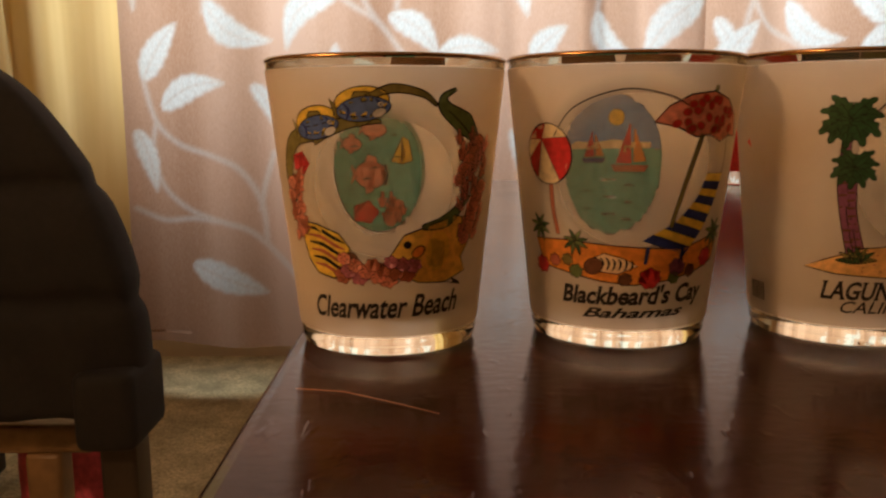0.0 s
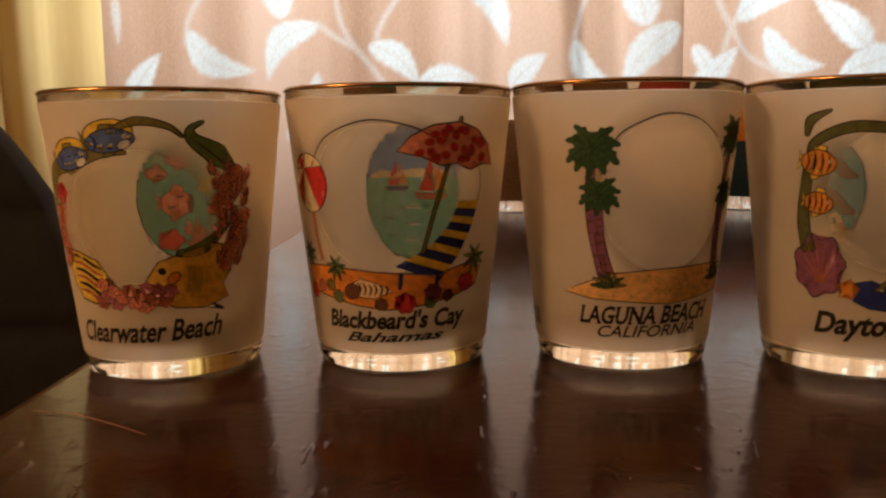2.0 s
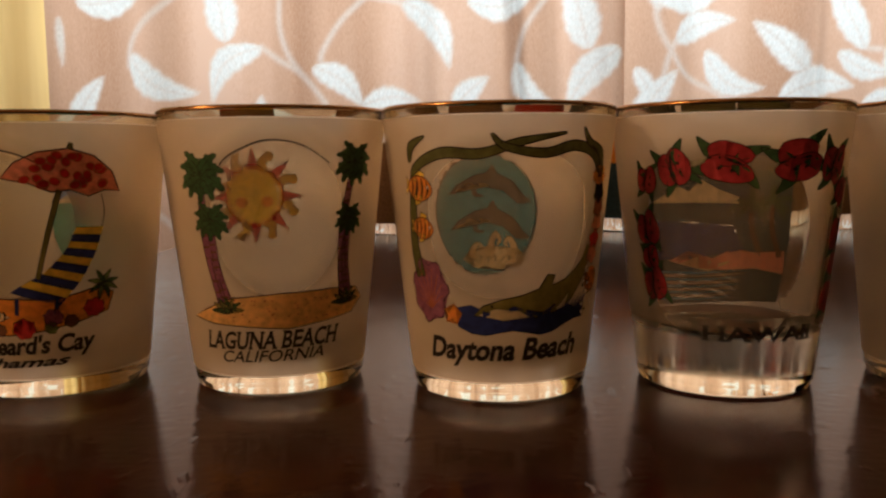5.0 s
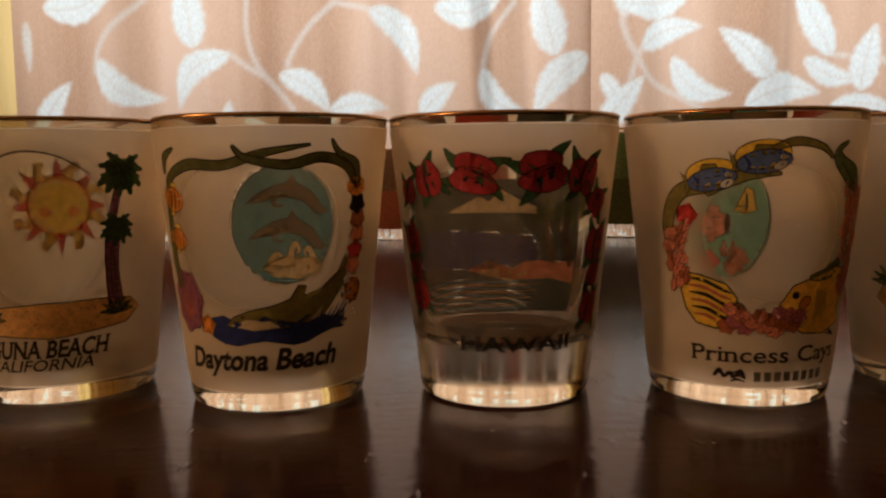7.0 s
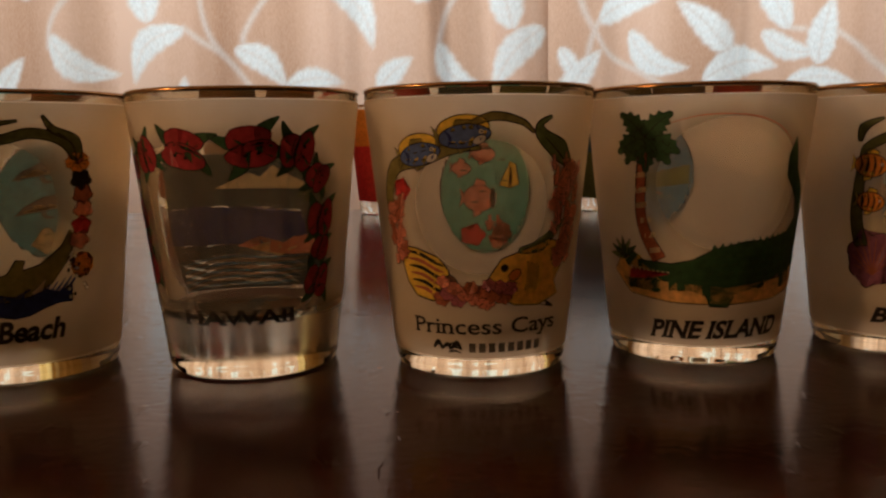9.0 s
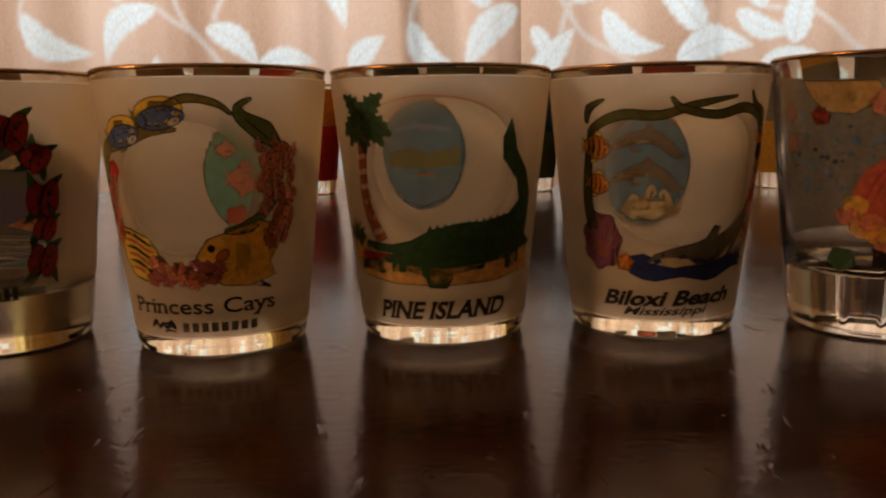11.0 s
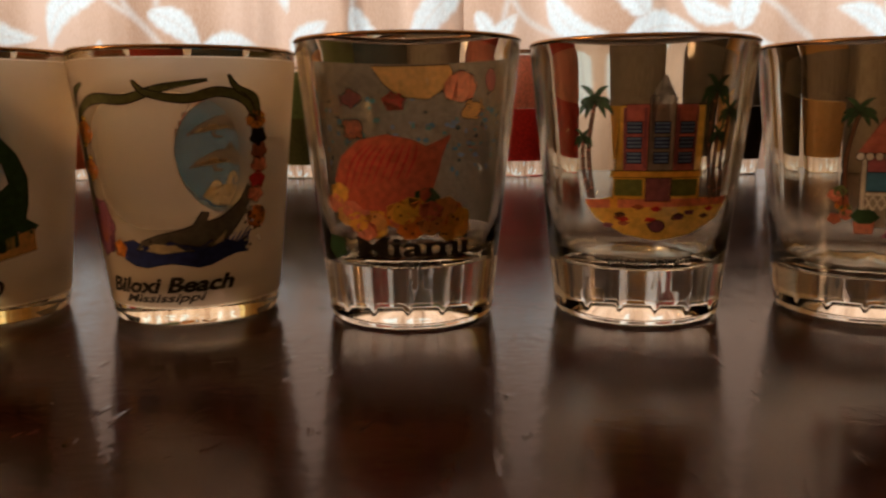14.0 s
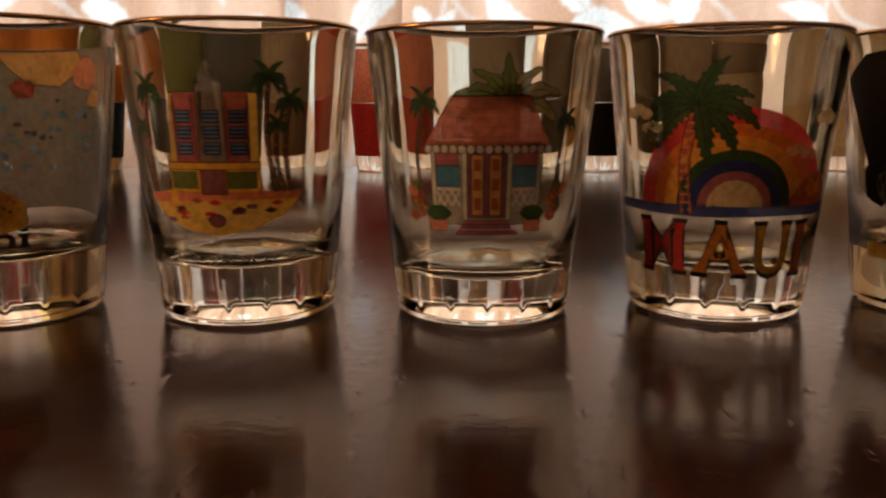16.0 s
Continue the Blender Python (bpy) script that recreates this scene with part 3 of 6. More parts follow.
class Print:
    """One motif fired on a glass: coloured shapes laid over one another, in mm about the wall."""

    def __init__(self, glass, name, label="", back=False, coat=True, wide=1.0):
        self.glass, self.name, self.label, self.back, self.coat = glass, name, label, back, coat
        self.bm, self.inks, self.layer, self.ground, self.wide = bmesh.new(), [], 0, [], wide

    def place(self, u, v, lay):
        du, dv = SHIFT.get(self.glass.name, (0.0, 0.0))
        u, v = u * self.wide + du, v + dv
        z = v / 1000
        if self.back:
            r = r_out(z) + (0.00016 if self.coat else 0.00022) - 0.0000008 * lay
        else:
            r = r_out(z) + (0.00026 if self.coat else 0.0001) + 0.0000012 * lay
        a = u / R_REF
        return (r * math.sin(a), (r if self.back else -r) * math.cos(a), z)

    def lay(self, bm, colour, fine=False):
        if colour not in self.inks:
            self.inks.append(colour)
        k = self.inks.index(colour)
        us = [v.co.x for v in bm.verts]
        if not us:
            bm.free()
            return self
        lo, hi = min(us), max(us)
        cut = math.ceil(lo / 1.8) * 1.8
        while cut < hi:
            bmesh.ops.bisect_plane(bm, geom=bm.verts[:] + bm.edges[:] + bm.faces[:], plane_co=(cut, 0, 0), plane_no=(1, 0, 0), dist=1e-5)
            cut += 1.8
        if fine:
            for k2 in range(int((hi - lo) / 0.6) + 1):
                bmesh.ops.bisect_plane(bm, geom=bm.verts[:] + bm.edges[:] + bm.faces[:], plane_co=(lo + 0.6 * k2 + 0.3, 0, 0), plane_no=(1, 0, 0), dist=1e-5)
            vs = [v.co.y for v in bm.verts]
            for k2 in range(int((max(vs) - min(vs)) / 0.6) + 1):
                bmesh.ops.bisect_plane(bm, geom=bm.verts[:] + bm.edges[:] + bm.faces[:], plane_co=(0, min(vs) + 0.6 * k2 + 0.3, 0), plane_no=(0, 1, 0), dist=1e-5)
        made = {v: self.bm.verts.new(self.place(v.co.x, v.co.y, self.layer)) for v in bm.verts}
        for f in bm.faces:
            nf = self.bm.faces.new([made[v] for v in f.verts])
            nf.material_index = k
            if fine:
                c = f.calc_center_median()
                self.ground.append((nf, c.x, c.y))
        bm.free()
        self.layer += 1
        return self

    def shape(self, pts, colour, line=0.22, edge="black", fine=False):
        """A coloured shape with a dark line round it. A fine one is a ground: later shapes are left out of it, as inks are on a print."""
        if self.ground:
            keep, gone = [], []
            xs, ys = [q[0] for q in pts], [q[1] for q in pts]
            x0, x1, y0, y1, n = min(xs), max(xs), min(ys), max(ys), len(pts)
            for f, cx, cy in self.ground:
                inside = False
                if x0 < cx < x1 and y0 < cy < y1:
                    for i in range(n):
                        (ax, ay), (bx, by) = pts[i], pts[i - 1]
                        if (ay > cy) != (by > cy) and cx < (bx - ax) * (cy - ay) / (by - ay) + ax:
                            inside = not inside
                (gone if inside else keep).append((f, cx, cy))
            if gone:
                bmesh.ops.delete(self.bm, geom=[f for f, _, _ in gone], context="FACES")
            self.ground = keep
        if line:
            out, n = grown(pts, line), len(pts)
            bm = bmesh.new()
            a, b = [bm.verts.new((x, y, 0)) for x, y in out], [bm.verts.new((x, y, 0)) for x, y in pts]
            for i in range(n):
                j = (i + 1) % n
                bm.faces.new((a[i], a[j], b[j], b[i]))
            self.lay(bm, edge)
        bm = bmesh.new()
        f = bm.faces.new([bm.verts.new((x, y, 0)) for x, y in pts])
        bmesh.ops.triangulate(bm, faces=[f], ngon_method="EAR_CLIP")
        return self.lay(bm, colour, fine)

    def words(self, text, u0, u1, v0, height, colour="black", shear=0.0, bold=0.0, rise=0.0, serif=0.0):
        """Lettering between u0 and u1, with its capitals as high as given; serif: how far small feet stand out of the stems' ends."""
        cu = bpy.data.curves.new("lettering", "FONT")
        cu.body, cu.offset, cu.resolution_u = text, bold, 3
        o = new("lettering", cu)
        dg = bpy.context.evaluated_depsgraph_get()
        me = bpy.data.meshes.new_from_object(o.evaluated_get(dg))
        bpy.data.objects.remove(o)
        bpy.data.curves.remove(cu)
        bm = bmesh.new()
        bm.from_mesh(me)
        bpy.data.meshes.remove(me)
        if serif:
            ends = []
            for e in bm.edges:
                a, b = e.verts[0].co, e.verts[1].co
                if len(e.link_faces) == 1 and abs(a.y - b.y) < 0.004 and 0.05 < abs(a.x - b.x) < 0.24 + 2 * bold:
                    c = e.link_faces[0].calc_center_median()
                    ends.append((min(a.x, b.x), max(a.x, b.x), a.y, 1 if c.y > a.y else -1))
            for x0, x1, y, way in ends:
                q = [(x0 - serif, y), (x1 + serif, y), (x1 + serif, y + 0.045 * way), (x1, y + 0.1 * way), (x0, y + 0.1 * way), (x0 - serif, y + 0.045 * way)]
                bm.faces.new([bm.verts.new((x, yy, 0)) for x, yy in (q if way > 0 else q[::-1])])
        for v in bm.verts:
            v.co.x += shear * v.co.y
        xs = [v.co.x for v in bm.verts]
        x0, x1 = min(xs), max(xs)
        for v in bm.verts:
            s = (v.co.x - x0) / (x1 - x0)
            v.co = (u0 + s * (u1 - u0), v0 + v.co.y * height / 0.69 + rise * s, 0)
        return self.lay(bm, colour)

    def done(self):
        o = part(self.name, self.bm, [ink(INK[c], (0.75 if self.coat else 0.5) if self.back else 0.55, 0.0 if self.coat or self.back or c == "black" else 0.1) for c in self.inks], self.glass, self.label)
        return o


def fish(p, cx, cy, L, H, rot=0, flip=1, body="yellow", stripe="black", stripes=4, fin=None):
    """A flat side view of a reef fish, its nose along +u unless flipped."""
    fin = fin or body
    p.shape(placed([(-0.42, 0.0), (-0.62, 0.3), (-0.56, 0.0), (-0.64, -0.28)], cx, cy, L, rot, flip), fin)
    h = H / L
    p.shape(placed([(-0.25, 0.3 * h), (-0.1, 0.75 * h), (0.15, 0.66 * h), (0.2, 0.3 * h)], cx, cy, L, rot, flip), fin)
    p.shape(placed([(-0.2, -0.3 * h), (-0.15, -0.72 * h), (0.05, -0.6 * h), (0.15, -0.3 * h)], cx, cy, L, rot, flip), fin)
    body_pts = []
    for k in range(28):
        a = 2 * math.pi * k / 28
        x, y = math.cos(a), math.sin(a)
        body_pts.append((0.5 * x, 0.5 * h * y * (1 - 0.25 * max(0, x) ** 3)))
    p.shape(placed(body_pts, cx, cy, L, rot, flip), body)
    for k in range(stripes):
        x = -0.32 + 0.62 * k / max(1, stripes - 1)
        q = 0.46 * h * math.sqrt(max(0.02, 1 - (x / 0.5) ** 2))
        p.shape(placed(ribbon([(x - 0.04, q), (x + 0.04, 0), (x - 0.03, -q)], [0.03, 0.07, 0.03], 4), cx, cy, L, rot, flip), stripe, 0)
    p.shape(placed(ell(0.33, 0.1 * h, 0.05, 0.05, 0, 10), cx, cy, L, rot, flip), "white", 0.08)
    p.shape(placed(ell(0.335, 0.1 * h, 0.025, 0.025, 0, 8), cx, cy, L, rot, flip), "black", 0)


def frond(p, cx, cy, length, ang, colour, droop=0.35, width=0.26):
    """One feathery leaf with a toothed lower edge."""
    up, low = [], []
    n = 9
    for k in range(n + 1):
        s = k / n
        x, y = s, droop * (s * 0.9 - 1.25 * s * s) * 1.1
        w = width * math.sin(math.pi * min(1, 0.12 + 0.88 * s) ** 0.8)
        up.append((x, y + w * 0.42))
        low.append((x, y - w * (0.62 if k % 2 else 0.25)))
    pts = up + low[::-1]
    if 90 < ang % 360 < 270:
        pts = [(x, -y) for x, y in pts][::-1]
    p.shape(placed(pts, cx, cy, length, ang), colour, 0.16)


def palm(p, base, crown, size, w0=1.9, w1=1.0, trunk="brown", ring="rust", leaf="green", fronds=7, bands=9):
    bx, by = base
    tx, ty = crown
    mid = ((bx + tx) / 2 - 0.06 * (ty - by), (by + ty) / 2)
    p.shape(ribbon([base, mid, crown], [w0, (w0 + w1) / 2, w1]), trunk, 0.18)
    for k in range(bands):
        s = (k + 0.5) / bands
        x = (1 - s) ** 2 * bx + 2 * s * (1 - s) * (2 * mid[0] - (bx + tx) / 2) + s * s * tx
        y = by + (ty - by) * s
        w = w0 + (w1 - w0) * s
        p.shape([(x - w * 0.45, y - 0.22), (x + w * 0.45, y - 0.08), (x + w * 0.42, y + 0.3), (x - w * 0.45, y + 0.22)], ring, 0)
    order = sorted(range(max(fronds, 0)), key=lambda k: -abs(k - (fronds - 1) / 2))
    for k in order:
        palm_leaf(p, tx, ty, size * (0.88 + 0.14 * math.sin(k * 2.3)), 205 - 230 * k / (fronds - 1), leaf if k % 2 else "dark")


def palm_leaf(p, cx, cy, length, ang, colour, width=0.13, sag=1.25, teeth=9):
    """A drooping palm leaf, toothed along both edges, with a dark midrib."""
    a, x, y, n = radians(ang), cx, cy, 2 * teeth
    spine = []
    for k in range(n + 1):
        spine.append((x, y, a))
        x, y = x + length / n * math.cos(a), y + length / n * math.sin(a)
        a -= sag * 1.5 / n * math.cos(a)
    up, low = [], []
    for k, (x, y, a) in enumerate(spine):
        s = k / n
        w = length * width * (0.25 + 0.75 * math.sin(math.pi * min(1, 0.15 + s * 0.75))) * (1 - s ** 4) * (1.15 if k % 2 else 0.72)
        back = 0.05 * length * (k % 2)
        up.append((x - w * math.sin(a) + back * math.cos(a), y + w * math.cos(a) + back * math.sin(a)))
        low.append((x + w * math.sin(a) + back * math.cos(a), y - w * math.cos(a) + back * math.sin(a)))
    p.shape(up + low[::-1], colour, 0.012 * length + 0.05)
    p.shape(ribbon([spine[0][:2], spine[n // 2][:2], spine[n - 1][:2]], [0.02 * length, 0.018 * length, 0.005 * length], 4), "black", 0)


def staghorn(p, x, y, h, ang, colour, seed):
    """A forked coral branch, tapering to blunt tips, speckled along its stem."""
    rnd = random.Random(seed)
    a = radians(ang)
    tips = [(a, 1.0)] + [(a + k * rnd.uniform(0.5, 0.8), rnd.uniform(0.5, 0.75)) for k in (-1, 1)]
    for b, q in tips[::-1]:
        x1, y1 = x + 0.45 * h * q * math.cos((a + b) / 2), y + 0.45 * h * q * math.sin((a + b) / 2)
        x2, y2 = x1 + 0.55 * h * q * math.cos(b), y1 + 0.55 * h * q * math.sin(b)
        p.shape(ribbon([(x, y), (x1, y1), (x2, y2)], [0.30 * h, 0.26 * h, 0.15 * h], 3), colour, 0.13)
    for k in range(4):
        s = 0.2 + 0.2 * k
        p.shape(ell(x + h * s * math.cos(a) + rnd.uniform(-0.08, 0.08) * h, y + h * s * math.sin(a), 0.15, 0.15, 0, 6), "rust", 0)


def floret(p, x, y, r, colour, seed, lobes=6):
    """A rounded coral head with a frilled edge and dark creases."""
    p.shape(blob(x, y, r, r * 0.9, seed, 0.2, 26, lobes), colour, 0.16)
    for k in range(lobes):
        a = 2 * math.pi * k / lobes + seed
        p.shape(ribbon([(x + 0.2 * r * math.cos(a), y + 0.2 * r * math.sin(a)), (x + 0.75 * r * math.cos(a), y + 0.7 * r * math.sin(a))], [0.1, 0.16], 2), "brown", 0)


def coral(p, cx, cy, w, h, seed, colours=("coral", "rust", "pink"), n=9):
    """A bank of forked branches with frilled heads before them."""
    rnd = random.Random(seed)
    for k in range(n):
        x = cx + (((k * 0.618 + seed * 0.13) % 1) - 0.5) * w
        y = cy + (0.5 - (k + 0.5) / n) * h
        c = colours[k % len(colours)]
        if k % 3 < 2:
            staghorn(p, x, y - 1.0, rnd.uniform(2.6, 3.8), 90 + rnd.uniform(-35, 35), c, seed * 31 + k)
        else:
            floret(p, x, y, rnd.uniform(1.1, 1.6), c, seed * 17 + k, 5 + k % 3)


def starfish(p, cx, cy, r, colour, n=5, rot=90):
    pts = []
    for k in range(2 * n):
        a = radians(rot) + math.pi * k / n
        q = r if k % 2 == 0 else r * 0.45
        pts.append((cx + q * math.cos(a), cy + q * math.sin(a)))
    p.shape(pts, colour)


def flower(p, cx, cy, r, colour, seed=0):
    rnd = random.Random(seed)
    a0 = rnd.random() * 6
    for k in range(5):
        a = a0 + 2 * math.pi * k / 5
        q = [(cx + r * (0.1 + 0.95 * s) * math.cos(a + d) * 1.0, cy + r * (0.1 + 0.95 * s) * math.sin(a + d) * 0.85) for s, d in ((0, 0), (0.4, -0.62), (0.8, -0.68), (1.0, -0.34), (0.94, 0.0), (1.02, 0.32), (0.8, 0.66), (0.4, 0.6))]
        p.shape(q, colour, 0.14)
        p.shape(ribbon([(cx + 0.15 * r * math.cos(a), cy + 0.12 * r * math.sin(a)), (cx + 0.8 * r * math.cos(a + 0.1), cy + 0.68 * r * math.sin(a + 0.1))], [0.22, 0.08], 3), "black", 0)
    p.shape(ribbon([(cx, cy), (cx + 0.3 * r, cy + 0.25 * r), (cx + 0.7 * r, cy + 0.3 * r)], [0.4, 0.3, 0.2], 3), "rust", 0)
    p.shape(ell(cx + 0.7 * r, cy + 0.3 * r, 0.28, 0.28, 0, 8), "yellow", 0)


def reef_wreath(g, du=0.0, dv=0.0):
    """The ring of reef fish, weed and coral about a bare oval."""
    def P(name, label):
        return Print(g, name, label)
    p = P("printed_seaweed", "olive green printed seaweed")
    p.shape(placed(ribbon([(-20, 31), (-20.5, 37), (-17.5, 43), (-11, 44.6), (-5, 46.5), (0, 46.6)], [1.6, 2.4, 2.8, 2.6, 1.8, 0.3]), du, dv), "olive")
    p.shape(placed(ribbon([(-3, 50.5), (2, 52.6), (7, 51.6), (9.5, 49.5)], [0.5, 1.5, 1.0, 0.3]), du, dv), "olive")
    p.shape(placed(ribbon([(13, 52.5), (10.8, 51), (11.5, 48.8), (15.5, 46), (19, 42.6)], [0.4, 1.1, 2.4, 4.2, 1.0]), du, dv), "leaf")
    p.shape(placed(ribbon([(11.8, 48.6), (15, 45.8), (18.4, 42.8)], [0.15, 0.3, 0.15]), du, dv), "black", 0)
    p.done()
    p = P("printed_coral", "red and rust printed coral branches")
    coral(p, 18.6 + du, 38.5 + dv, 8.0, 11, 3, ("coral", "pink", "coral"), 18)
    p.done()
    p = P("printed_coral", "red and rust printed coral branches")
    coral(p, 18.8 + du, 28.0 + dv, 6.4, 10, 5, ("coral", "pink", "coral"), 15)
    p.done()
    p = P("printed_coral", "red and rust printed coral branches")
    coral(p, -18.8 + du, 30 + dv, 3.6, 13, 7, ("coral", "rust", "coral"), 16)
    p.done()
    p = P("printed_coral", "maroon printed coral heads")
    for k in range(15):
        x = -8.6 + 15.4 * ((k * 0.618) % 1)
        floret(p, x + du, 15.6 + 0.27 * k + 0.035 * (x + 1) ** 2 * 0.5 + dv, 1.7 - 0.03 * k, ("rust", "coral", "rose")[k % 3], 9 + k, 6)
    p.done()
    p = P("printed_starfish", "red printed starfish")
    starfish(p, -16.4 + du, 38.6 + dv, 2.4, "red", 5, 70)
    p.done()
    p = P("printed_fish", "red printed reef fish with a white bar")
    p.shape(placed([(16.6, 34.5), (18.6, 36.0), (19.2, 33.0), (17.2, 31.0)], du, dv), "red")
    p.shape(placed([(17.9, 35.4), (18.5, 35.4), (18.5, 31.9), (17.9, 31.9)], du, dv), "white", 0.1)
    p.done()
    for nm, lab, a in (("printed_fish", "blue printed surgeon fish with a yellow back", (-11.5, 46.0, 8.6, 5.2, 12)), ("printed_fish", "blue printed surgeon fish with a yellow back", (-2.8, 49.4, 9.0, 5.4, 8))):
        p = P(nm, lab)
        x, y, L, H, r = a
        p.shape(placed(ell(-0.3, 0.9, 0.5 * L, 0.48 * H, r), x + du, y + dv), "yellow")
        fish(p, x + du, y + dv - 0.5, L, H * 0.8, r, 1, "blue", "navy", 2, "olive")
        p.shape(placed(ell(2.6, -1.2, 1.2, 0.7, 30, 12), x + du, y + dv), "white", 0.12)
        p.done()
    p = P("printed_fish", "large yellow printed angelfish")
    x, y = 10.3 + du, 21.0 + dv
    p.shape(placed(ribbon([(-2.6, 5.2), (2.5, 6.3), (8.2, 11.2)], [0.8, 2.4, 0.3]), x, y), "leaf")
    p.shape(placed([(-9, -0.6), (-6.2, 3.6), (-1, 5.4), (4.4, 7.0), (7.6, 6.2), (6.8, 2.4), (8.6, 1.2), (6.6, -1.6), (8.2, -4.4), (2.6, -6.2), (-3.2, -5.8), (-7.4, -3.6)], x, y), "gold", 0.28)
    p.shape(placed(ell(0.8, 0.2, 2.6, 4.0, -8, 20), x, y), "yellow", 0)
    for k in range(6):
        p.shape(placed(ribbon([(-0.6 + 0.5 * k, 3.0 - 0.2 * k), (-0.4 + 0.5 * k, 0), (-0.9 + 0.5 * k, -3.0)], [0.14, 0.2, 0.14], 3), x, y), "olive", 0)
    p.shape(placed(ell(-3.4, 0.3, 1.4, 0.9, 40, 12), x, y), "orange", 0.2)
    p.shape(placed(ell(-5.6, 1.8, 0.8, 0.8, 0, 10), x, y), "black", 0)
    p.shape(placed(ribbon([(4.6, -5.9), (7.2, -7.2), (3.2, -6.4)], [0.5, 0.4, 0.1], 3), x, y), "black", 0)
    p.done()
    p = P("printed_fish", "yellow and black striped printed fish")
    x, y = -12.3 + du, 21.4 + dv
    p.shape(placed([(-5.4, 5.4), (-1.6, 5.0), (3.4, 3.4), (5.4, 0.8), (5.6, -4.4), (1.5, -5.4), (-2.4, -4.6), (-4.6, -2.0), (-5.6, 1.6)], x, y), "yellow", 0.35)
    for k in range(6):
        v = 3.9 - 1.45 * k
        p.shape(placed(ribbon([(-4.6 + 0.3 * k, v + 0.5), (-1.0 + 0.2 * k, v + 0.2), (2.6 + 0.1 * k, v - 1.4), (4.6, v - 2.2 + 0.2 * k)], [0.25, 0.8, 0.7, 0.2], 4), x, y), "rust" if k % 2 else "black", 0)
    p.shape(placed(ell(6.0, -1.6, 1.2, 1.6, 30, 12), x, y), "brown", 0.2)
    p.done()


def reef_oval(g, cu, cv, ru=11.2, rv=14.6):
    p = Print(g, "printed_scene", "sea green printed oval with reef fish", True)
    p.shape(ell(cu, cv, ru, rv, 0, 40), "teal", 0.25, "black", True)
    fish(p, cu - 0.8, cv + 9.8, 5.6, 3.6, -4, 1, "pink", "coral", 1)
    fish(p, cu - 6.2, cv + 6.4, 4.6, 3.2, -4, 1, "pink", "coral", 1)
    fish(p, cu - 1.8, cv - 1.0, 8.0, 6.4, -2, 1, "pink", "rust", 3)
    p.shape(ell(cu + 1.6, cv - 1.0, 0.7, 2.6, 0, 12), "black", 0)
    p.shape(placed([(-2.0, -2.0), (0.6, 3.8), (2.0, 3.0), (3.0, -1.8), (0.6, -2.6)], cu + 5.2, cv + 4.2), "yellow", 0.25)
    p.shape(placed(ribbon([(0.2, 3.0), (0.8, 0), (0.2, -2.4)], [0.5, 0.9, 0.5], 3), cu + 5.2, cv + 4.2), "black", 0)
    p.shape(blob(cu - 3.6, cv - 10.0, 3.0, 2.3, 4, 0.2, 24, 5), "red")
    coral(p, cu + 3.6, cv - 9.6, 6.4, 5.4, 11, ("coral", "pink", "coral"), 9)
    for k in range(6):
        x, y = cu + 5.6 * math.sin(k * 2.4), cv + 11 - 2.6 * k
        p.shape(ribbon([(x - 1.1, y), (x, y + 0.15), (x + 1.1, y)], [0.1, 0.4, 0.1], 2), "dark", 0)
    p.done()


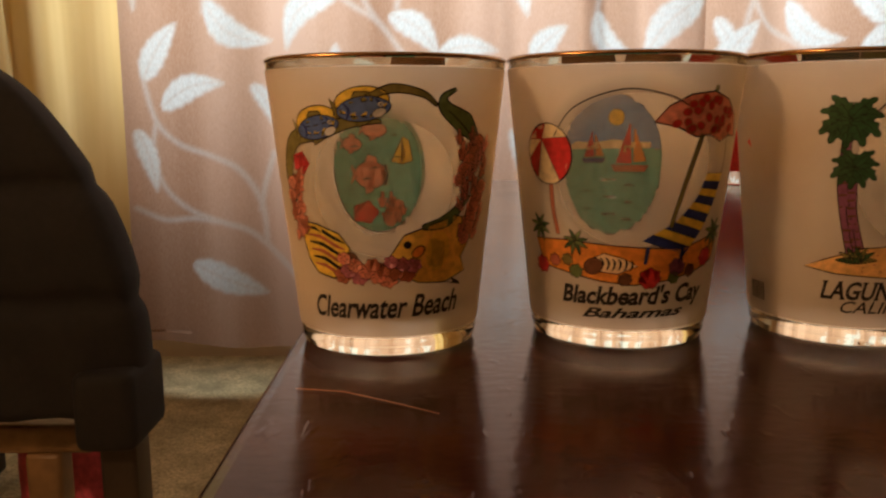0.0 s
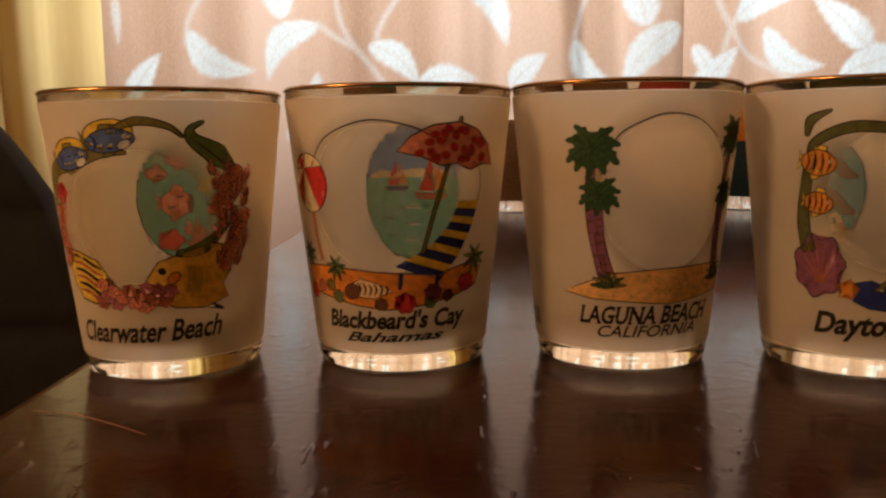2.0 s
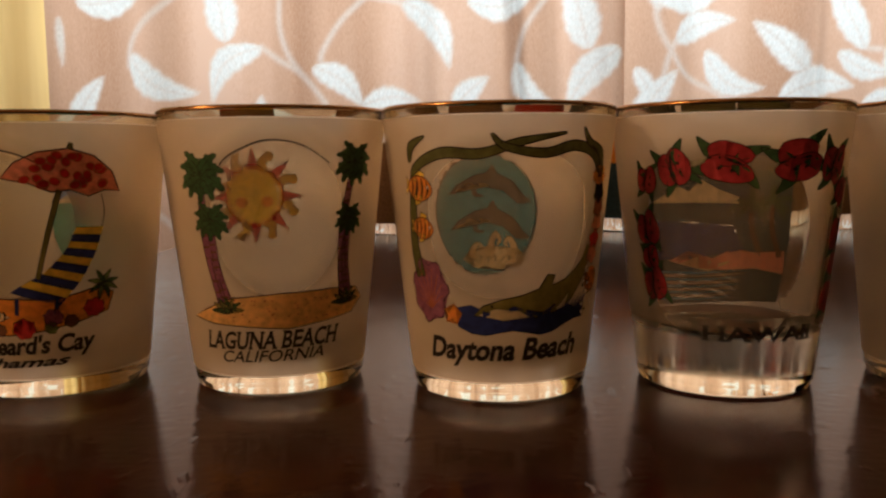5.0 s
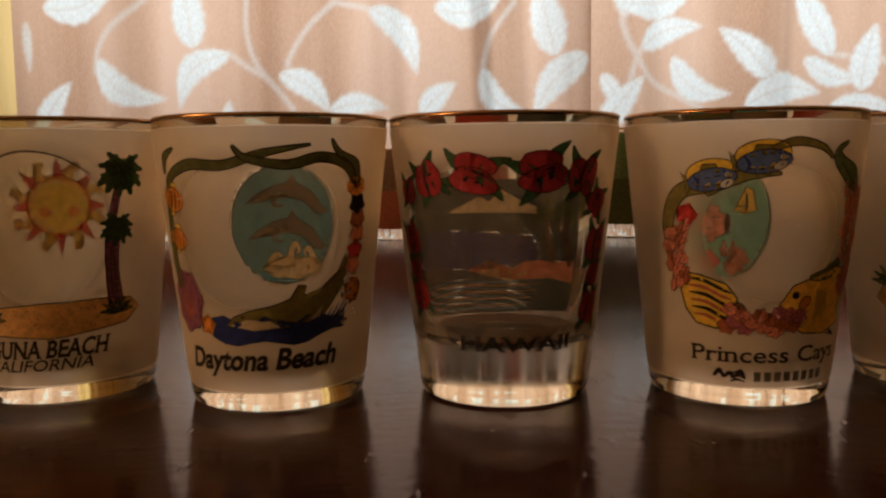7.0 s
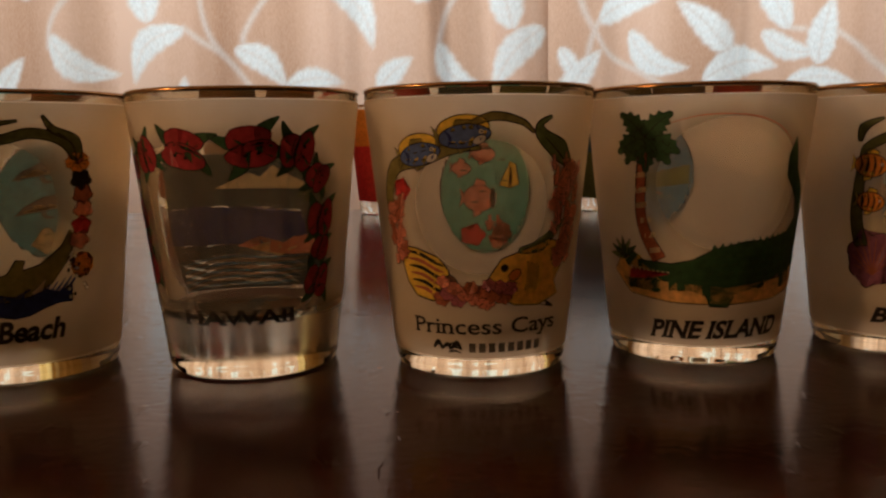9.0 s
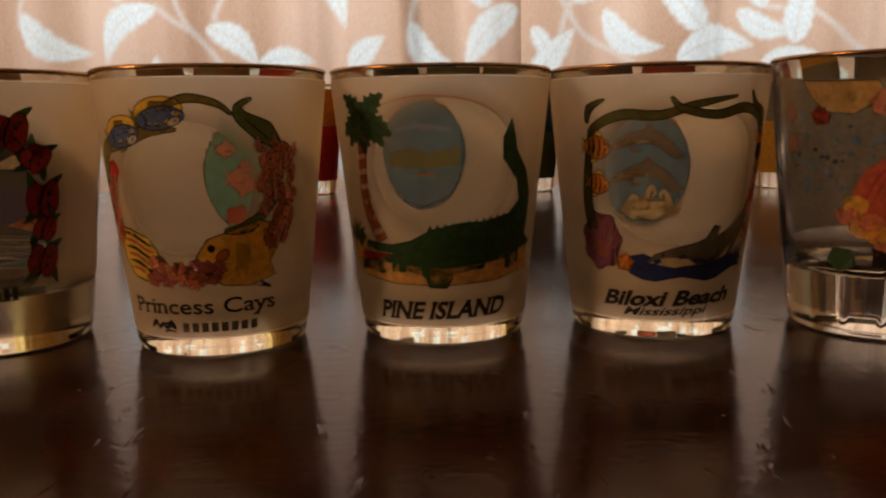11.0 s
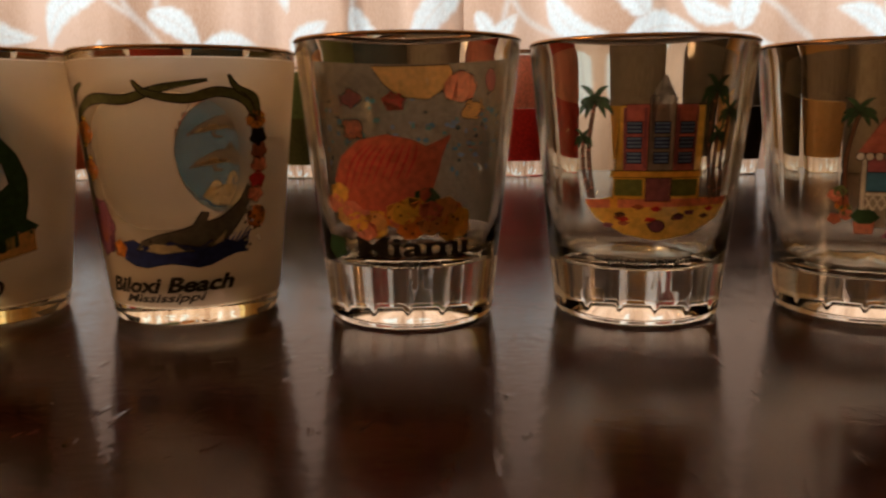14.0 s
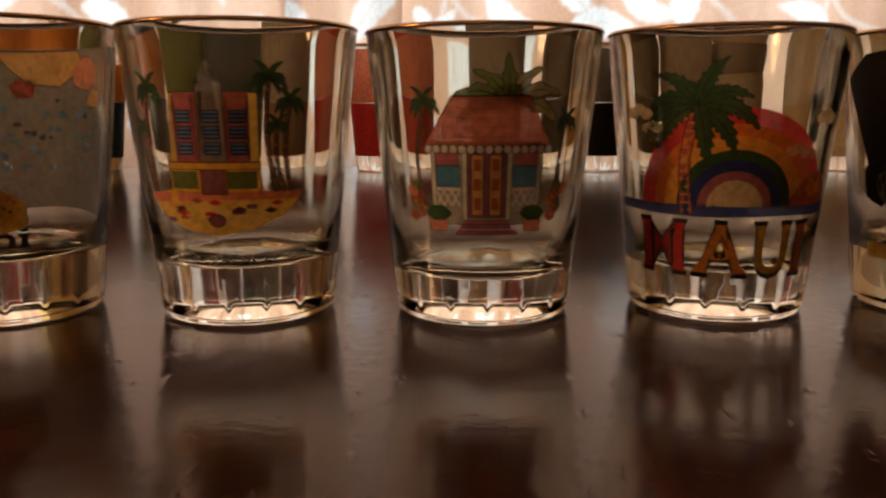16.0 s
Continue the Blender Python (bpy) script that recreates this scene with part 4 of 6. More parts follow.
def dolphin_frame(g, body="olive"):
    """Weed, reef fish and coral about a bare window, with a leaping whale below."""
    p = Print(g, "printed_seaweed", "green printed kelp strands")
    p.shape(ribbon([(-19.5, 26), (-20.5, 33), (-19, 45), (-17.5, 48.2), (-12, 50.6), (-5, 50.4), (2, 52.6), (10, 54.2)], [2.6, 2.2, 1.4, 1.6, 1.9, 1.7, 1.3, 0.2]), "kelp")
    p.shape(ribbon([(-3, 54.0), (-0.6, 51.6), (6, 50.4), (12, 51.8), (17.2, 50.2), (19.8, 46)], [0.3, 1.2, 1.6, 1.8, 1.7, 0.8]), "kelp")
    p.shape(ribbon([(14, 55.2), (15.6, 52.6), (19.5, 50.4), (20.4, 46)], [0.2, 1.1, 1.6, 0.7]), "kelp")
    p.shape(ribbon([(-19.6, 49), (-18.8, 52), (-15.5, 53.8)], [0.5, 1.6, 0.2]), "kelp")
    p.done()
    for y, s in ((43.7, 1.0), (35.8, 0.86)):
        p = Print(g, "printed_fish", "orange printed reef fish with black bars")
        fish(p, -17.6, y, 6.0 * s, 4.8 * s, -8, 1, "orange", "black", 4, "yellow")
        p.done()
    p = Print(g, "printed_coral", "purple printed coral with an orange starfish")
    p.shape(blob(-17.6, 23.2, 4.6, 6.0, 21, 0.13, 36, 7), "purple", 0.25)
    rnd = random.Random(8)
    for k in range(9):
        a = radians(200 - 26 * k)
        p.shape(ribbon([(-17.0, 19.6), (-17.4 + 2.4 * math.cos(a), 22 + 3.0 * math.sin(a)), (-17.6 + 3.9 * math.cos(a), 23.2 + 5.0 * math.sin(a))], [0.3, 0.22, 0.1], 3), "rust", 0)
    starfish(p, -11.8, 18.8, 2.2, "orange", 5, 80)
    p.done()
    p = Print(g, "printed_garland", "orange and red printed chain of sea flowers")
    flower(p, 20.0, 46.0, 2.3, "orange", 1)
    for k, (y, c) in enumerate(((42.4, "black"), (39.4, "rust"), (36.2, "coral"), (33.0, "red"), (30.0, "coral"))):
        p.shape(blob(20.6 + 0.5 * math.sin(k), y, 1.9, 1.7, 40 + k, 0.2, 20, 5), c, 0.2)
    starfish(p, 20.8, 24.8, 2.7, "orange", 9, 20)
    for k in range(22):
        p.shape(ell(17.4 + rnd.uniform(0, 4.4), 17.6 + rnd.uniform(0, 10), 0.34, 0.4, 0, 7), "white" if k % 2 else "black", 0.1 if k % 2 else 0)
    p.done()
    p = Print(g, "printed_wave", "deep blue printed water")
    top = [(-10.5 + 2.9 * k, 19.9 + 0.8 * math.sin(k * 1.9) + 0.02 * (k - 4) ** 2) for k in range(11)]
    low = [(18.4 - 2.9 * k, 15.2 + 0.7 * math.sin(k * 1.3) + 0.06 * (k - 6) ** 2) for k in range(11)]
    p.shape(top + low, "navy", 0.15)
    for k in range(6):
        p.shape(ribbon([(9 + 1.5 * k, 17.4 + 0.4 * k), (11 + 1.5 * k, 18.8 + 0.5 * k), (12.6 + 1.5 * k, 21.0 + 0.5 * k)], [0.2, 0.6, 0.1], 3), "navy", 0)
    p.done()
    p = Print(g, "printed_whale", "grey brown printed whale with a pale belly")
    p.shape([(-7.0, 18.9), (-5.2, 20.6), (-1.2, 22.0), (2.8, 22.8), (6.2, 24.0), (8.0, 26.8), (9.4, 26.6), (9.0, 24.6), (12.4, 25.6), (16.6, 29.0), (18.2, 32.2), (19.2, 30.6), (17.6, 26.2), (14.2, 21.6), (10.2, 19.4), (5.6, 18.4), (-1.0, 18.0)], body, 0.25)
    p.shape([(-6.2, 18.9), (-2.6, 20.2), (2.2, 19.8), (4.2, 18.5), (-1.0, 17.9)], "cream", 0.1)
    p.shape([(9.6, 19.2), (13.2, 22.6), (12.4, 20.2)], "cream", 0.1)
    p.shape(ell(-3.4, 20.7, 0.3, 0.3, 0, 8), "black", 0)
    p.done()


def dolphin_oval(g, cu, cv, ru=13.0, rv=14.4, back="aqua", skin="hide"):
    p = Print(g, "printed_scene", "blue printed oval with two leaping dolphins", True)
    p.shape(ell(cu, cv, ru, rv, 0, 40), back, 0.2, "black", True)
    for dy, s in ((6.8, 1.12), (-1.8, 1.12)):
        p.shape(placed([(-8.2, -1.6), (-6.0, 0.4), (-2.0, 2.4), (0.6, 2.9), (1.6, 4.6), (2.8, 2.7), (6.0, 1.0), (8.4, -2.0), (10.0, -3.2), (8.4, -3.6), (7.0, -3.4), (4.0, -0.8), (0.6, 0.0), (-3.0, -0.6), (-6.4, -1.2)], cu, cv + dy, s), skin, 0.2)
        p.shape(placed([(-6.6, -1.0), (-2.6, -0.2), (1.8, 0.2), (-1.6, 1.0), (-4.6, 0.5)], cu, cv + dy, s), "cream", 0)
        p.shape(placed(ribbon([(-2.4, -0.4), (-2.0, -1.8), (-0.2, -2.0)], [0.9, 0.7, 0.1], 3), cu, cv + dy, s), skin, 0.14)
    p.shape(blob(cu + 2.4, cv - 10.4, 7.4, 2.6, 14, 0.16, 44, 8), "cream", 0.12)
    for x, y, h, d in ((-3.6, -9.0, 2.0, 1), (1.0, -8.8, 4.4, 1), (7.6, -8.8, 3.2, -1)):
        p.shape(placed(ribbon([(0, -1.6), (0.5 * d, 0.4 * h), (1.6 * d, 0.95 * h), (2.6 * d, 0.6 * h), (1.9 * d, 0.35 * h)], [2.4, 1.6, 1.1, 0.8, 0.3], 5), cu + x, cv + y), "cream", 0.12)
    for x in (-2.0, 1.6, 5.0):
        p.shape(placed(ribbon([(-1.0, -0.8), (0.2, 0.5), (1.3, -0.2), (0.6, -0.8)], [0.2, 0.5, 0.4, 0.1], 4), cu + x, cv - 10.4), "hide", 0)
    p.done()


def caption(g, rows, coat=True):
    p = Print(g, "printed_lettering", "black printed place name", False, coat)
    for text, u0, u1, v0, h, shear, bold, rise, *serif in rows:
        p.words(text, u0, u1, v0, h, "black", shear, bold, rise, *serif)
    p.done()


# ---- the front row, one by one ----
# how far each print sits round and up the wall, in mm
SHIFTS = {0: (0.4, 0.8), 2: (0, -0.5), 3: (0.5, -0.3), 4: (0.4, -0.6), 5: (0.4, -0.5), 6: (0.6, -1.0), 7: (0.2, -1.2), 8: (1.2, -1.4), 9: (-1.6, -1.4), 10: (0.4, -0.4), 11: (1.2, 0.4)}


LIFTS = [0.975, 0.985, 0.993, 0.99, 0.99, 0.99, 0.988, 0.985, 1.015, 1.0, 0.983, 0.983, 0.983]


def row_glass(i, label, kind="frosted", clear=None, foot=None):
    g = shot_glass(ROW_X[i], ROW_Y[i], 0, label, kind, clear, LIFTS[i], foot)
    SHIFT[g.name] = SHIFTS.get(i, (0.0, 0.0))
    return g


g = row_glass(0, "frosted souvenir shot glass with a printed reef wreath and gold rim", clear=oval(0.6, 34.6, 14.0, 13.6, 2.0, (-3.9, 34.3, 11.0, 14.4)))
reef_wreath(g)
reef_oval(g, -3.9, 34.3)
caption(g, [("Clearwater Beach", -16.6, 17.0, 7.6, 4.4, 0.3, 0.022, 0.9)])

g = row_glass(1, "frosted souvenir shot glass with a printed beach scene and gold rim", clear=oval(-2.0, 37.0, 15.5, 15.4, 2.0, (2.4, 35.6, 12.2, 16.6)))
p = Print(g, "printed_outline", "thin black printed line")
p.shape(ribbon([(-17.5, 43.5), (-13, 49.4), (-4.5, 52.7), (3, 51.6), (7, 49.6)], [0.2, 0.3, 0.35, 0.3, 0.2]), "black", 0)
p.shape(ribbon([(18, 43), (18.6, 39), (17.4, 34)], [0.15, 0.2, 0.15]), "black", 0)
p.done()
p = Print(g, "printed_ball", "red and cream printed beach ball")
p.shape(ell(-19.0, 40.2, 5.3, 6.0, 0, 36), "cream", 0.25)
for a0, a1 in ((95, 150), (-60, 35), (190, 235)):
    p.shape([(-20.4, 43.2)] + [(-19.0 + 5.2 * math.cos(radians(a0 + (a1 - a0) * k / 8)), 40.2 + 5.9 * math.sin(radians(a0 + (a1 - a0) * k / 8))) for k in range(9)], "red", 0.15)
p.shape(ribbon([(-18.6, 34.0), (-18.4, 29), (-17.4, 24)], [0.9, 0.8, 0.8]), "rust", 0.1)
p.done()
p = Print(g, "printed_sand", "orange printed sand with shells and fruit")
p.shape([(-24, 22.4), (-16, 22.8), (-9, 22.4), (0, 21.8), (9, 21.4), (17, 23.4), (20.6, 22.0), (19.4, 18.4), (13, 16.6), (6, 15.2), (-1, 14.4), (-8, 15.0), (-15, 16.2), (-22, 17.2)], "orange", 0.28)
p.shape([(-10.8, 18.8), (-7.4, 20.6), (-3.4, 19.6), (-0.6, 18.2), (-4.6, 16.6), (-9.0, 17.0)], "cream", 0.22)
for k in range(7):
    p.shape(ribbon([(-9.4 + 1.25 * k, 20.0 - 0.1 * k), (-8.7 + 1.2 * k, 18.6), (-9.2 + 1.2 * k, 17.2)], [0.2, 0.5, 0.2], 3), "black", 0)
p.shape(ell(-9.6, 17.9, 2.0, 1.6, 20, 16), "brown", 0.15)
for k, (u, v, c, s) in enumerate(((-22.5, 17.0, "red", 1.8), (-18.6, 18.4, "rust", 1.3), (-13.4, 16.6, "leaf", 1.4), (-3.0, 15.4, "brown", 1.3), (2.2, 15.6, "red", 2.2), (7.6, 15.6, "leaf", 1.2), (8.2, 17.8, "purple", 1.8), (11.6, 16.8, "brown", 1.3), (16.4, 19.2, "red", 2.0), (-15.4, 18.8, "olive", 1.2))):
    p.shape(blob(u, v, s, s * 0.9, 60 + k, 0.14, 20, 7), c, 0.2)
for u, v, s in ((-22.6, 25.0, 3.0), (-13.4, 22.6, 2.8), (18.4, 24.0, 3.4)):
    for k in range(8):
        frond(p, u, v, s, 20 + 46 * k, "leaf" if k % 2 else "green", 0.2, 0.3)
p.done()
p = Print(g, "printed_umbrella", "coral red printed parasol with spots")
p.shape(ribbon([(10.6, 44), (8.4, 36), (5.8, 26)], [0.8, 0.8, 0.7]), "olive", 0.12)
p.shape([(1.0, 46.6), (3.4, 49.4), (7.4, 51.6), (12.4, 52.2), (16.6, 50.8), (20.0, 47.6), (21.6, 43.6), (18.6, 44.0), (15.6, 42.8), (12.4, 44.2), (9.2, 43.8), (5.6, 45.6)], "coral", 0.28)
rnd = random.Random(3)
for k in range(44):
    u, v = rnd.uniform(2.5, 20.5), rnd.uniform(44.8, 51.4)
    if v < 51.4 - 0.055 * (u - 11) ** 2 and v > 44.6:
        p.shape(ell(u, v, 0.85, 0.65, 30 * k, 12), "red", 0.18, "rust")
p.shape(ribbon([(12.6, 52.2), (12.8, 53.4)], [0.9, 0.6], 2), "olive", 0.12)
p.done()
p = Print(g, "printed_deckchair", "navy and yellow striped printed deckchair")
for k in range(10):
    s0, s1 = k / 10, (k + 1) / 10
    def mid(s, side):
        q = [Vector((0.2, 23.4)), Vector((7.4, 27.4)), Vector((11.4, 31.8)), Vector((13.2, 36.4))] if side else [Vector((9.6, 20.2)), Vector((14.0, 25.4)), Vector((16.8, 30.8)), Vector((18.4, 36.2))]
        f = s * 3
        j = min(int(f), 2)
        return q[j].lerp(q[j + 1], f - j)
    p.shape([tuple(mid(s0, 1)), tuple(mid(s1, 1)), tuple(mid(s1, 0)), tuple(mid(s0, 0))], "navy" if k % 2 == 0 else "yellow", 0.12)
for u in (1.4, 9.2):
    p.shape(ribbon([(u, 22.0), (u - 0.4, 18.6)], [0.7, 0.6], 2), "navy", 0.1)
p.done()
p = Print(g, "printed_scene", "blue sky and green sea printed oval with sailing boats", True)
cu, cv, ru, rv = 2.4, 35.6, 12.4, 16.8
p.shape(ell(cu, cv, ru, rv, 0, 44), "teal", 0.15, "black", True)
top = [(cu + ru * math.cos(radians(14 + 152 * k / 24)), cv + rv * math.sin(radians(14 + 152 * k / 24))) for k in range(25)]
p.shape(top, "sky", 0, "black", True)
p.shape([(-8.6, 40.0), (-6, 41.4), (-2, 41.0), (3, 41.8), (7, 41.2), (11.6, 41.2), (11.4, 39.8), (2, 39.6), (-8.6, 39.4)], "cream", 0)
p.shape(ell(3.4, 47.0, 1.8, 1.9, 0, 20), "yellow", 0.1)
for u, v, s in ((-2.2, 36.6, 0.8), (6.6, 34.6, 1.2)):
    p.shape(placed([(-2.6, 1.2), (0, 9.2), (0.5, 1.2)], u, v, s), "red", 0.12)
    p.shape(placed([(0.9, 1.4), (0.8, 8.4), (3.4, 1.6)], u, v, s), "orange", 0.12)
    p.shape(placed([(-2.0, 3.4), (0.3, 3.4), (0.4, 4.8), (-1.4, 4.8)], u, v, s), "cream", 0)
    p.shape(placed([(-3.6, 0.8), (4.0, 0.8), (3.2, -0.5), (-2.8, -0.5)], u, v, s), "rust" if s > 1 else "navy", 0.1)
for k in range(8):
    u, v = 1.5 + 6 * math.sin(k * 2.1), 32.0 - 1.4 * k
    p.shape(ribbon([(u - 1.6, v), (u, v + 0.15), (u + 1.8, v)], [0.1, 0.3, 0.1], 2), "dark", 0)
p.done()
caption(g, [("Blackbeard's Cay", -17.0, 16.6, 9.9, 3.6, 0.22, 0.034, 0.7), ("Bahamas", -12.2, 11.2, 7.1, 2.0, 0.4, 0.028, 0.6)])

g = row_glass(2, "frosted souvenir shot glass with printed palms, sun and gold rim", clear=oval(4.6, 37.2, 13.6, 16.0, 2.0, (-9.6, 40.3, 7.2, 7.2)))
p = Print(g, "printed_outline", "thin black printed line")
p.shape(ribbon([(-8, 43), (-5.4, 49.2), (-1, 52.2), (3.4, 53.6), (9, 52.6), (14.4, 49)], [0.2, 0.3, 0.35, 0.35, 0.3, 0.2]), "black", 0)
p.done()
p = Print(g, "printed_sand", "pale orange printed sand bank")
p.shape([(-17, 17.4), (-13, 19.0), (-6, 21.6), (4, 22.6), (16, 22.9), (23, 22.4), (25.4, 20.2), (22, 17.4), (14, 16.4), (6, 15.4), (-3, 16.0), (-11, 16.4)], "sand", 0.25)
rnd = random.Random(5)
for k in range(46):
    p.shape(ell(rnd.uniform(-6, 20), rnd.uniform(16.8, 21.6), 0.18, 0.18, 0, 6), "rust", 0)
p.done()
for base, crown, size, lab in (((-7.8, 19.4), (-10.0, 47.4), 6.4, "tall green printed palm with a ringed trunk"), ((-6.4, 19.6), (-8.8, 38.2), 5.0, "short green printed palm with a ringed trunk"), ((19.0, 20.2), (20.4, 49.6), 5.8, "tall green printed palm with a ringed trunk"), ((20.6, 20.4), (19.6, 38.0), 4.4, "short green printed palm with a ringed trunk")):
    p = Print(g, "printed_palm", lab)
    palm(p, base, crown, size, 2.0, 1.2, "purple", "brown", "green", 0, 12)
    for k, a in enumerate((262, 225, 300, 196, 338, 150, 20, 118, 55)):
        palm_leaf(p, crown[0], crown[1], size * (0.95 if a > 180 else 0.82), a, "green" if k % 2 else "dark", 0.25, 0.5, 4)
    for k in range(6):
        frond(p, base[0], base[1] - 0.6, 3.2, 10 + 32 * k, "green" if k % 2 else "olive", 0.2, 0.3)
    p.done()
p = Print(g, "printed_sun", "orange printed sun with red and yellow rays", True)
cu, cv = -9.6, 40.8
for k in range(16):
    a = radians(22.5 * k)
    if k % 2 == 0:
        p.shape([(cu + 6.8 * math.cos(a - 0.2), cv + 6.8 * math.sin(a - 0.2)), (cu + 12.0 * math.cos(a), cv + 12.0 * math.sin(a)), (cu + 6.8 * math.cos(a + 0.2), cv + 6.8 * math.sin(a + 0.2))], "red", 0.15)
    else:
        p.shape(ribbon([(cu + 6.8 * math.cos(a), cv + 6.8 * math.sin(a)), (cu + 9.0 * math.cos(a + 0.14), cv + 9.0 * math.sin(a + 0.14)), (cu + 10.6 * math.cos(a - 0.05), cv + 10.6 * math.sin(a - 0.05)), (cu + 11.4 * math.cos(a + 0.1), cv + 11.4 * math.sin(a + 0.1))], [2.2, 1.7, 1.2, 0.3], 4), "yellow", 0.15)
p.shape(ell(cu, cv, 7.4, 7.4, 0, 40), "gold", 0.2, "rust", True)
p.shape(ell(cu, cv, 6.0, 6.0, 0, 36), "yellow", 0, "black", True)
for k in (-1, 1):
    p.shape(ell(cu + 3.2 * k, cv - 1.4, 1.5, 1.3, 0, 16), "orange", 0)
p.done()
caption(g, [("LAGUNA BEACH", -13.6, 18.2, 11.0, 3.6, 0.25, 0.026, 0.5, 0.05), ("CALIFORNIA", -9.4, 14.2, 8.2, 2.4, 0.3, 0.01, 0.5)])
p = Print(g, "printed_barcode", "small dark printed mark")
for k in range(7):
    p.shape([(-33 + 0.8 * k, 8), (-32.6 + 0.8 * k, 8), (-32.6 + 0.8 * k, 12), (-33 + 0.8 * k, 12)], "black", 0)
p.done()
p = Print(g, "printed_spot", "small red printed spot")
p.shape([(-32, 42), (-30.5, 41), (-31, 43)], "red", 0)
p.done()

g = row_glass(3, "frosted souvenir shot glass with printed dolphins, kelp and gold rim", clear=oval(0.5, 36.4, 16.2, 14.6, 2.6, (-2.4, 35.9, 12.8, 14.2)))
dolphin_frame(g)
dolphin_oval(g, -2.4, 35.9)
caption(g, [("Daytona Beach", -18.4, 16.8, 9.6, 4.2, 0.25, 0.036, 0.5)])

g = row_glass(4, "frosted souvenir shot glass with red printed flowers and a beach view", "tumbler", oval(-1.0, 30.4, 22.5, 19.0, 3.4, (-2.0, 30.4, 32.0, 24.0)))
p = Print(g, "printed_scene", "dark blue printed sea view with clouds and surf", True, False, 1.4)
p.shape([(-20, 46), (-10, 47), (0, 46.6), (10, 46.6), (16, 45.6), (16.4, 30), (15, 15), (0, 13.6), (-18, 14), (-20.6, 28)], "slate", 0, "black", True)
p.shape([(-20.4, 34), (-12, 34.4), (0, 33.4), (6, 32.8), (8, 27), (-2, 24.6), (-12, 25), (-20.6, 26)], "navy", 0)
p.shape([(-9.5, 38.6), (-6, 40.6), (-3.4, 42.4), (-1.6, 41.2), (0.6, 44.0), (3.6, 41.6), (6.8, 39.8), (7.4, 38.2), (0, 38.4)], "cream", 0)
p.shape([(-6, 24.4), (-2, 26.6), (2.6, 24.8), (6, 27.2), (10, 26.6), (15.6, 27.4), (15.8, 22), (10, 22.8), (4, 22.0), (-1, 22.6)], "coral", 0)
p.shape([(-4, 23.6), (0.6, 25.6), (3.0, 23.4), (7, 24.8), (2, 21.6)], "cream", 0)
for k in range(9):
    v = 21.4 - 0.85 * k
    p.shape(ribbon([(-18, v - 0.6), (-9, v + 0.5), (0, v - 0.1), (9 - 0.4 * k, v + 0.9)], [0.2, 0.55, 0.5, 0.1], 4), "stone" if k % 2 else "lake", 0)
for u, s in ((9, 1.0), (12.6, 1.2)):
    palm(p, (u + 2, 26), (u, 36 + 2 * s), 5.0, 0.9, 0.6, "brown", "brown", "dark", 7, 3)
p.done()
BLOOMS = [(-23.2, 45.0, 2.7, 3.4, 80), (-17.0, 47.4, 3.6, 2.6, 105), (-7.4, 48.4, 4.4, 3.0, -14), (5.0, 48.8, 4.6, 3.2, 12), (13.6, 48.0, 3.9, 2.6, 80), (18.2, 42.6, 3.0, 2.4, 60), (-23.8, 35.0, 3.4, 2.4, 100), (-22.6, 23.4, 3.4, 2.4, 95), (19.4, 34.0, 3.8, 2.6, 80), (19.0, 20.8, 3.6, 2.4, 75), (19.6, 27.6, 2.6, 2.2, 70), (-23.4, 29.0, 2.4, 2.0, 100)]
for k, (u, v, w, h, turn) in enumerate(BLOOMS):
    p = Print(g, "printed_flower", "red printed hibiscus bloom with dark leaves", False)
    for a in (turn + 38, turn + 150, turn + 205 + 20 * (k % 2), turn - 30):
        p.shape(placed(ribbon([(0.2, 0), (0.95, 0.12), (1.75, 0.0)], [0.1, 0.55, 0.02], 4), u, v, w * 0.95, a), "dark" if k % 2 else "green", 0.14)
    p.shape(placed(blob(-0.05, 0.38, 0.86, 0.52, 70 + k, 0.06, 26, 3), u, v, w, turn), "crimson", 0.2)
    p.shape(placed(blob(0.02, -0.3, 1.0, 0.55, 90 + k, 0.07, 28, 3), u, v, w, turn), "crimson", 0.2)
    p.shape(placed(ribbon([(-0.85, 0.02), (-0.3, 0.16), (0.25, 0.1), (0.85, 0.0)], [0.04, 0.13, 0.15, 0.03], 4), u, v, w, turn), "black", 0)
    for q in (-0.28, 0.22):
        p.shape(placed(ell(q, -0.3, 0.1, 0.08, 20, 8), u, v, w, turn), "black", 0)
    p.done()
caption(g, [("HAWAII", -12.2, 13.6, 12.8, 3.0, 0.0, 0.02, 0.0, 0.06)], False)

g = row_glass(5, "frosted souvenir shot glass with a printed reef wreath, gold rim", clear=oval(-0.9, 35.8, 13.6, 13.6, 2.0, (2.8, 36.1, 11.4, 14.2)))
reef_wreath(g, -1.3, 1.3)
reef_oval(g, 2.8, 36.1, 11.6, 14.4)
caption(g, [("Princess Cays", -17.6, 17.2, 10.3, 3.2, 0.0, 0.012, 0.3, 0.05)])
p = Print(g, "printed_emblem", "small black printed emblem")
for k in range(3):
    p.shape(ribbon([(-12.6 + 2.2 * k, 7.2), (-11.4 + 2.2 * k, 8.6 - 0.5 * (k % 2)), (-10.4 + 2.2 * k, 7.0)], [0.6, 1.0, 0.5], 4), "black", 0)
    p.shape(ribbon([(-9.0, 6.4 + 0.8 * k), (-7.6, 6.8 + 0.8 * k), (-6.0, 6.4 + 0.8 * k)], [0.4, 0.5, 0.2], 4), "black", 0)
p.done()
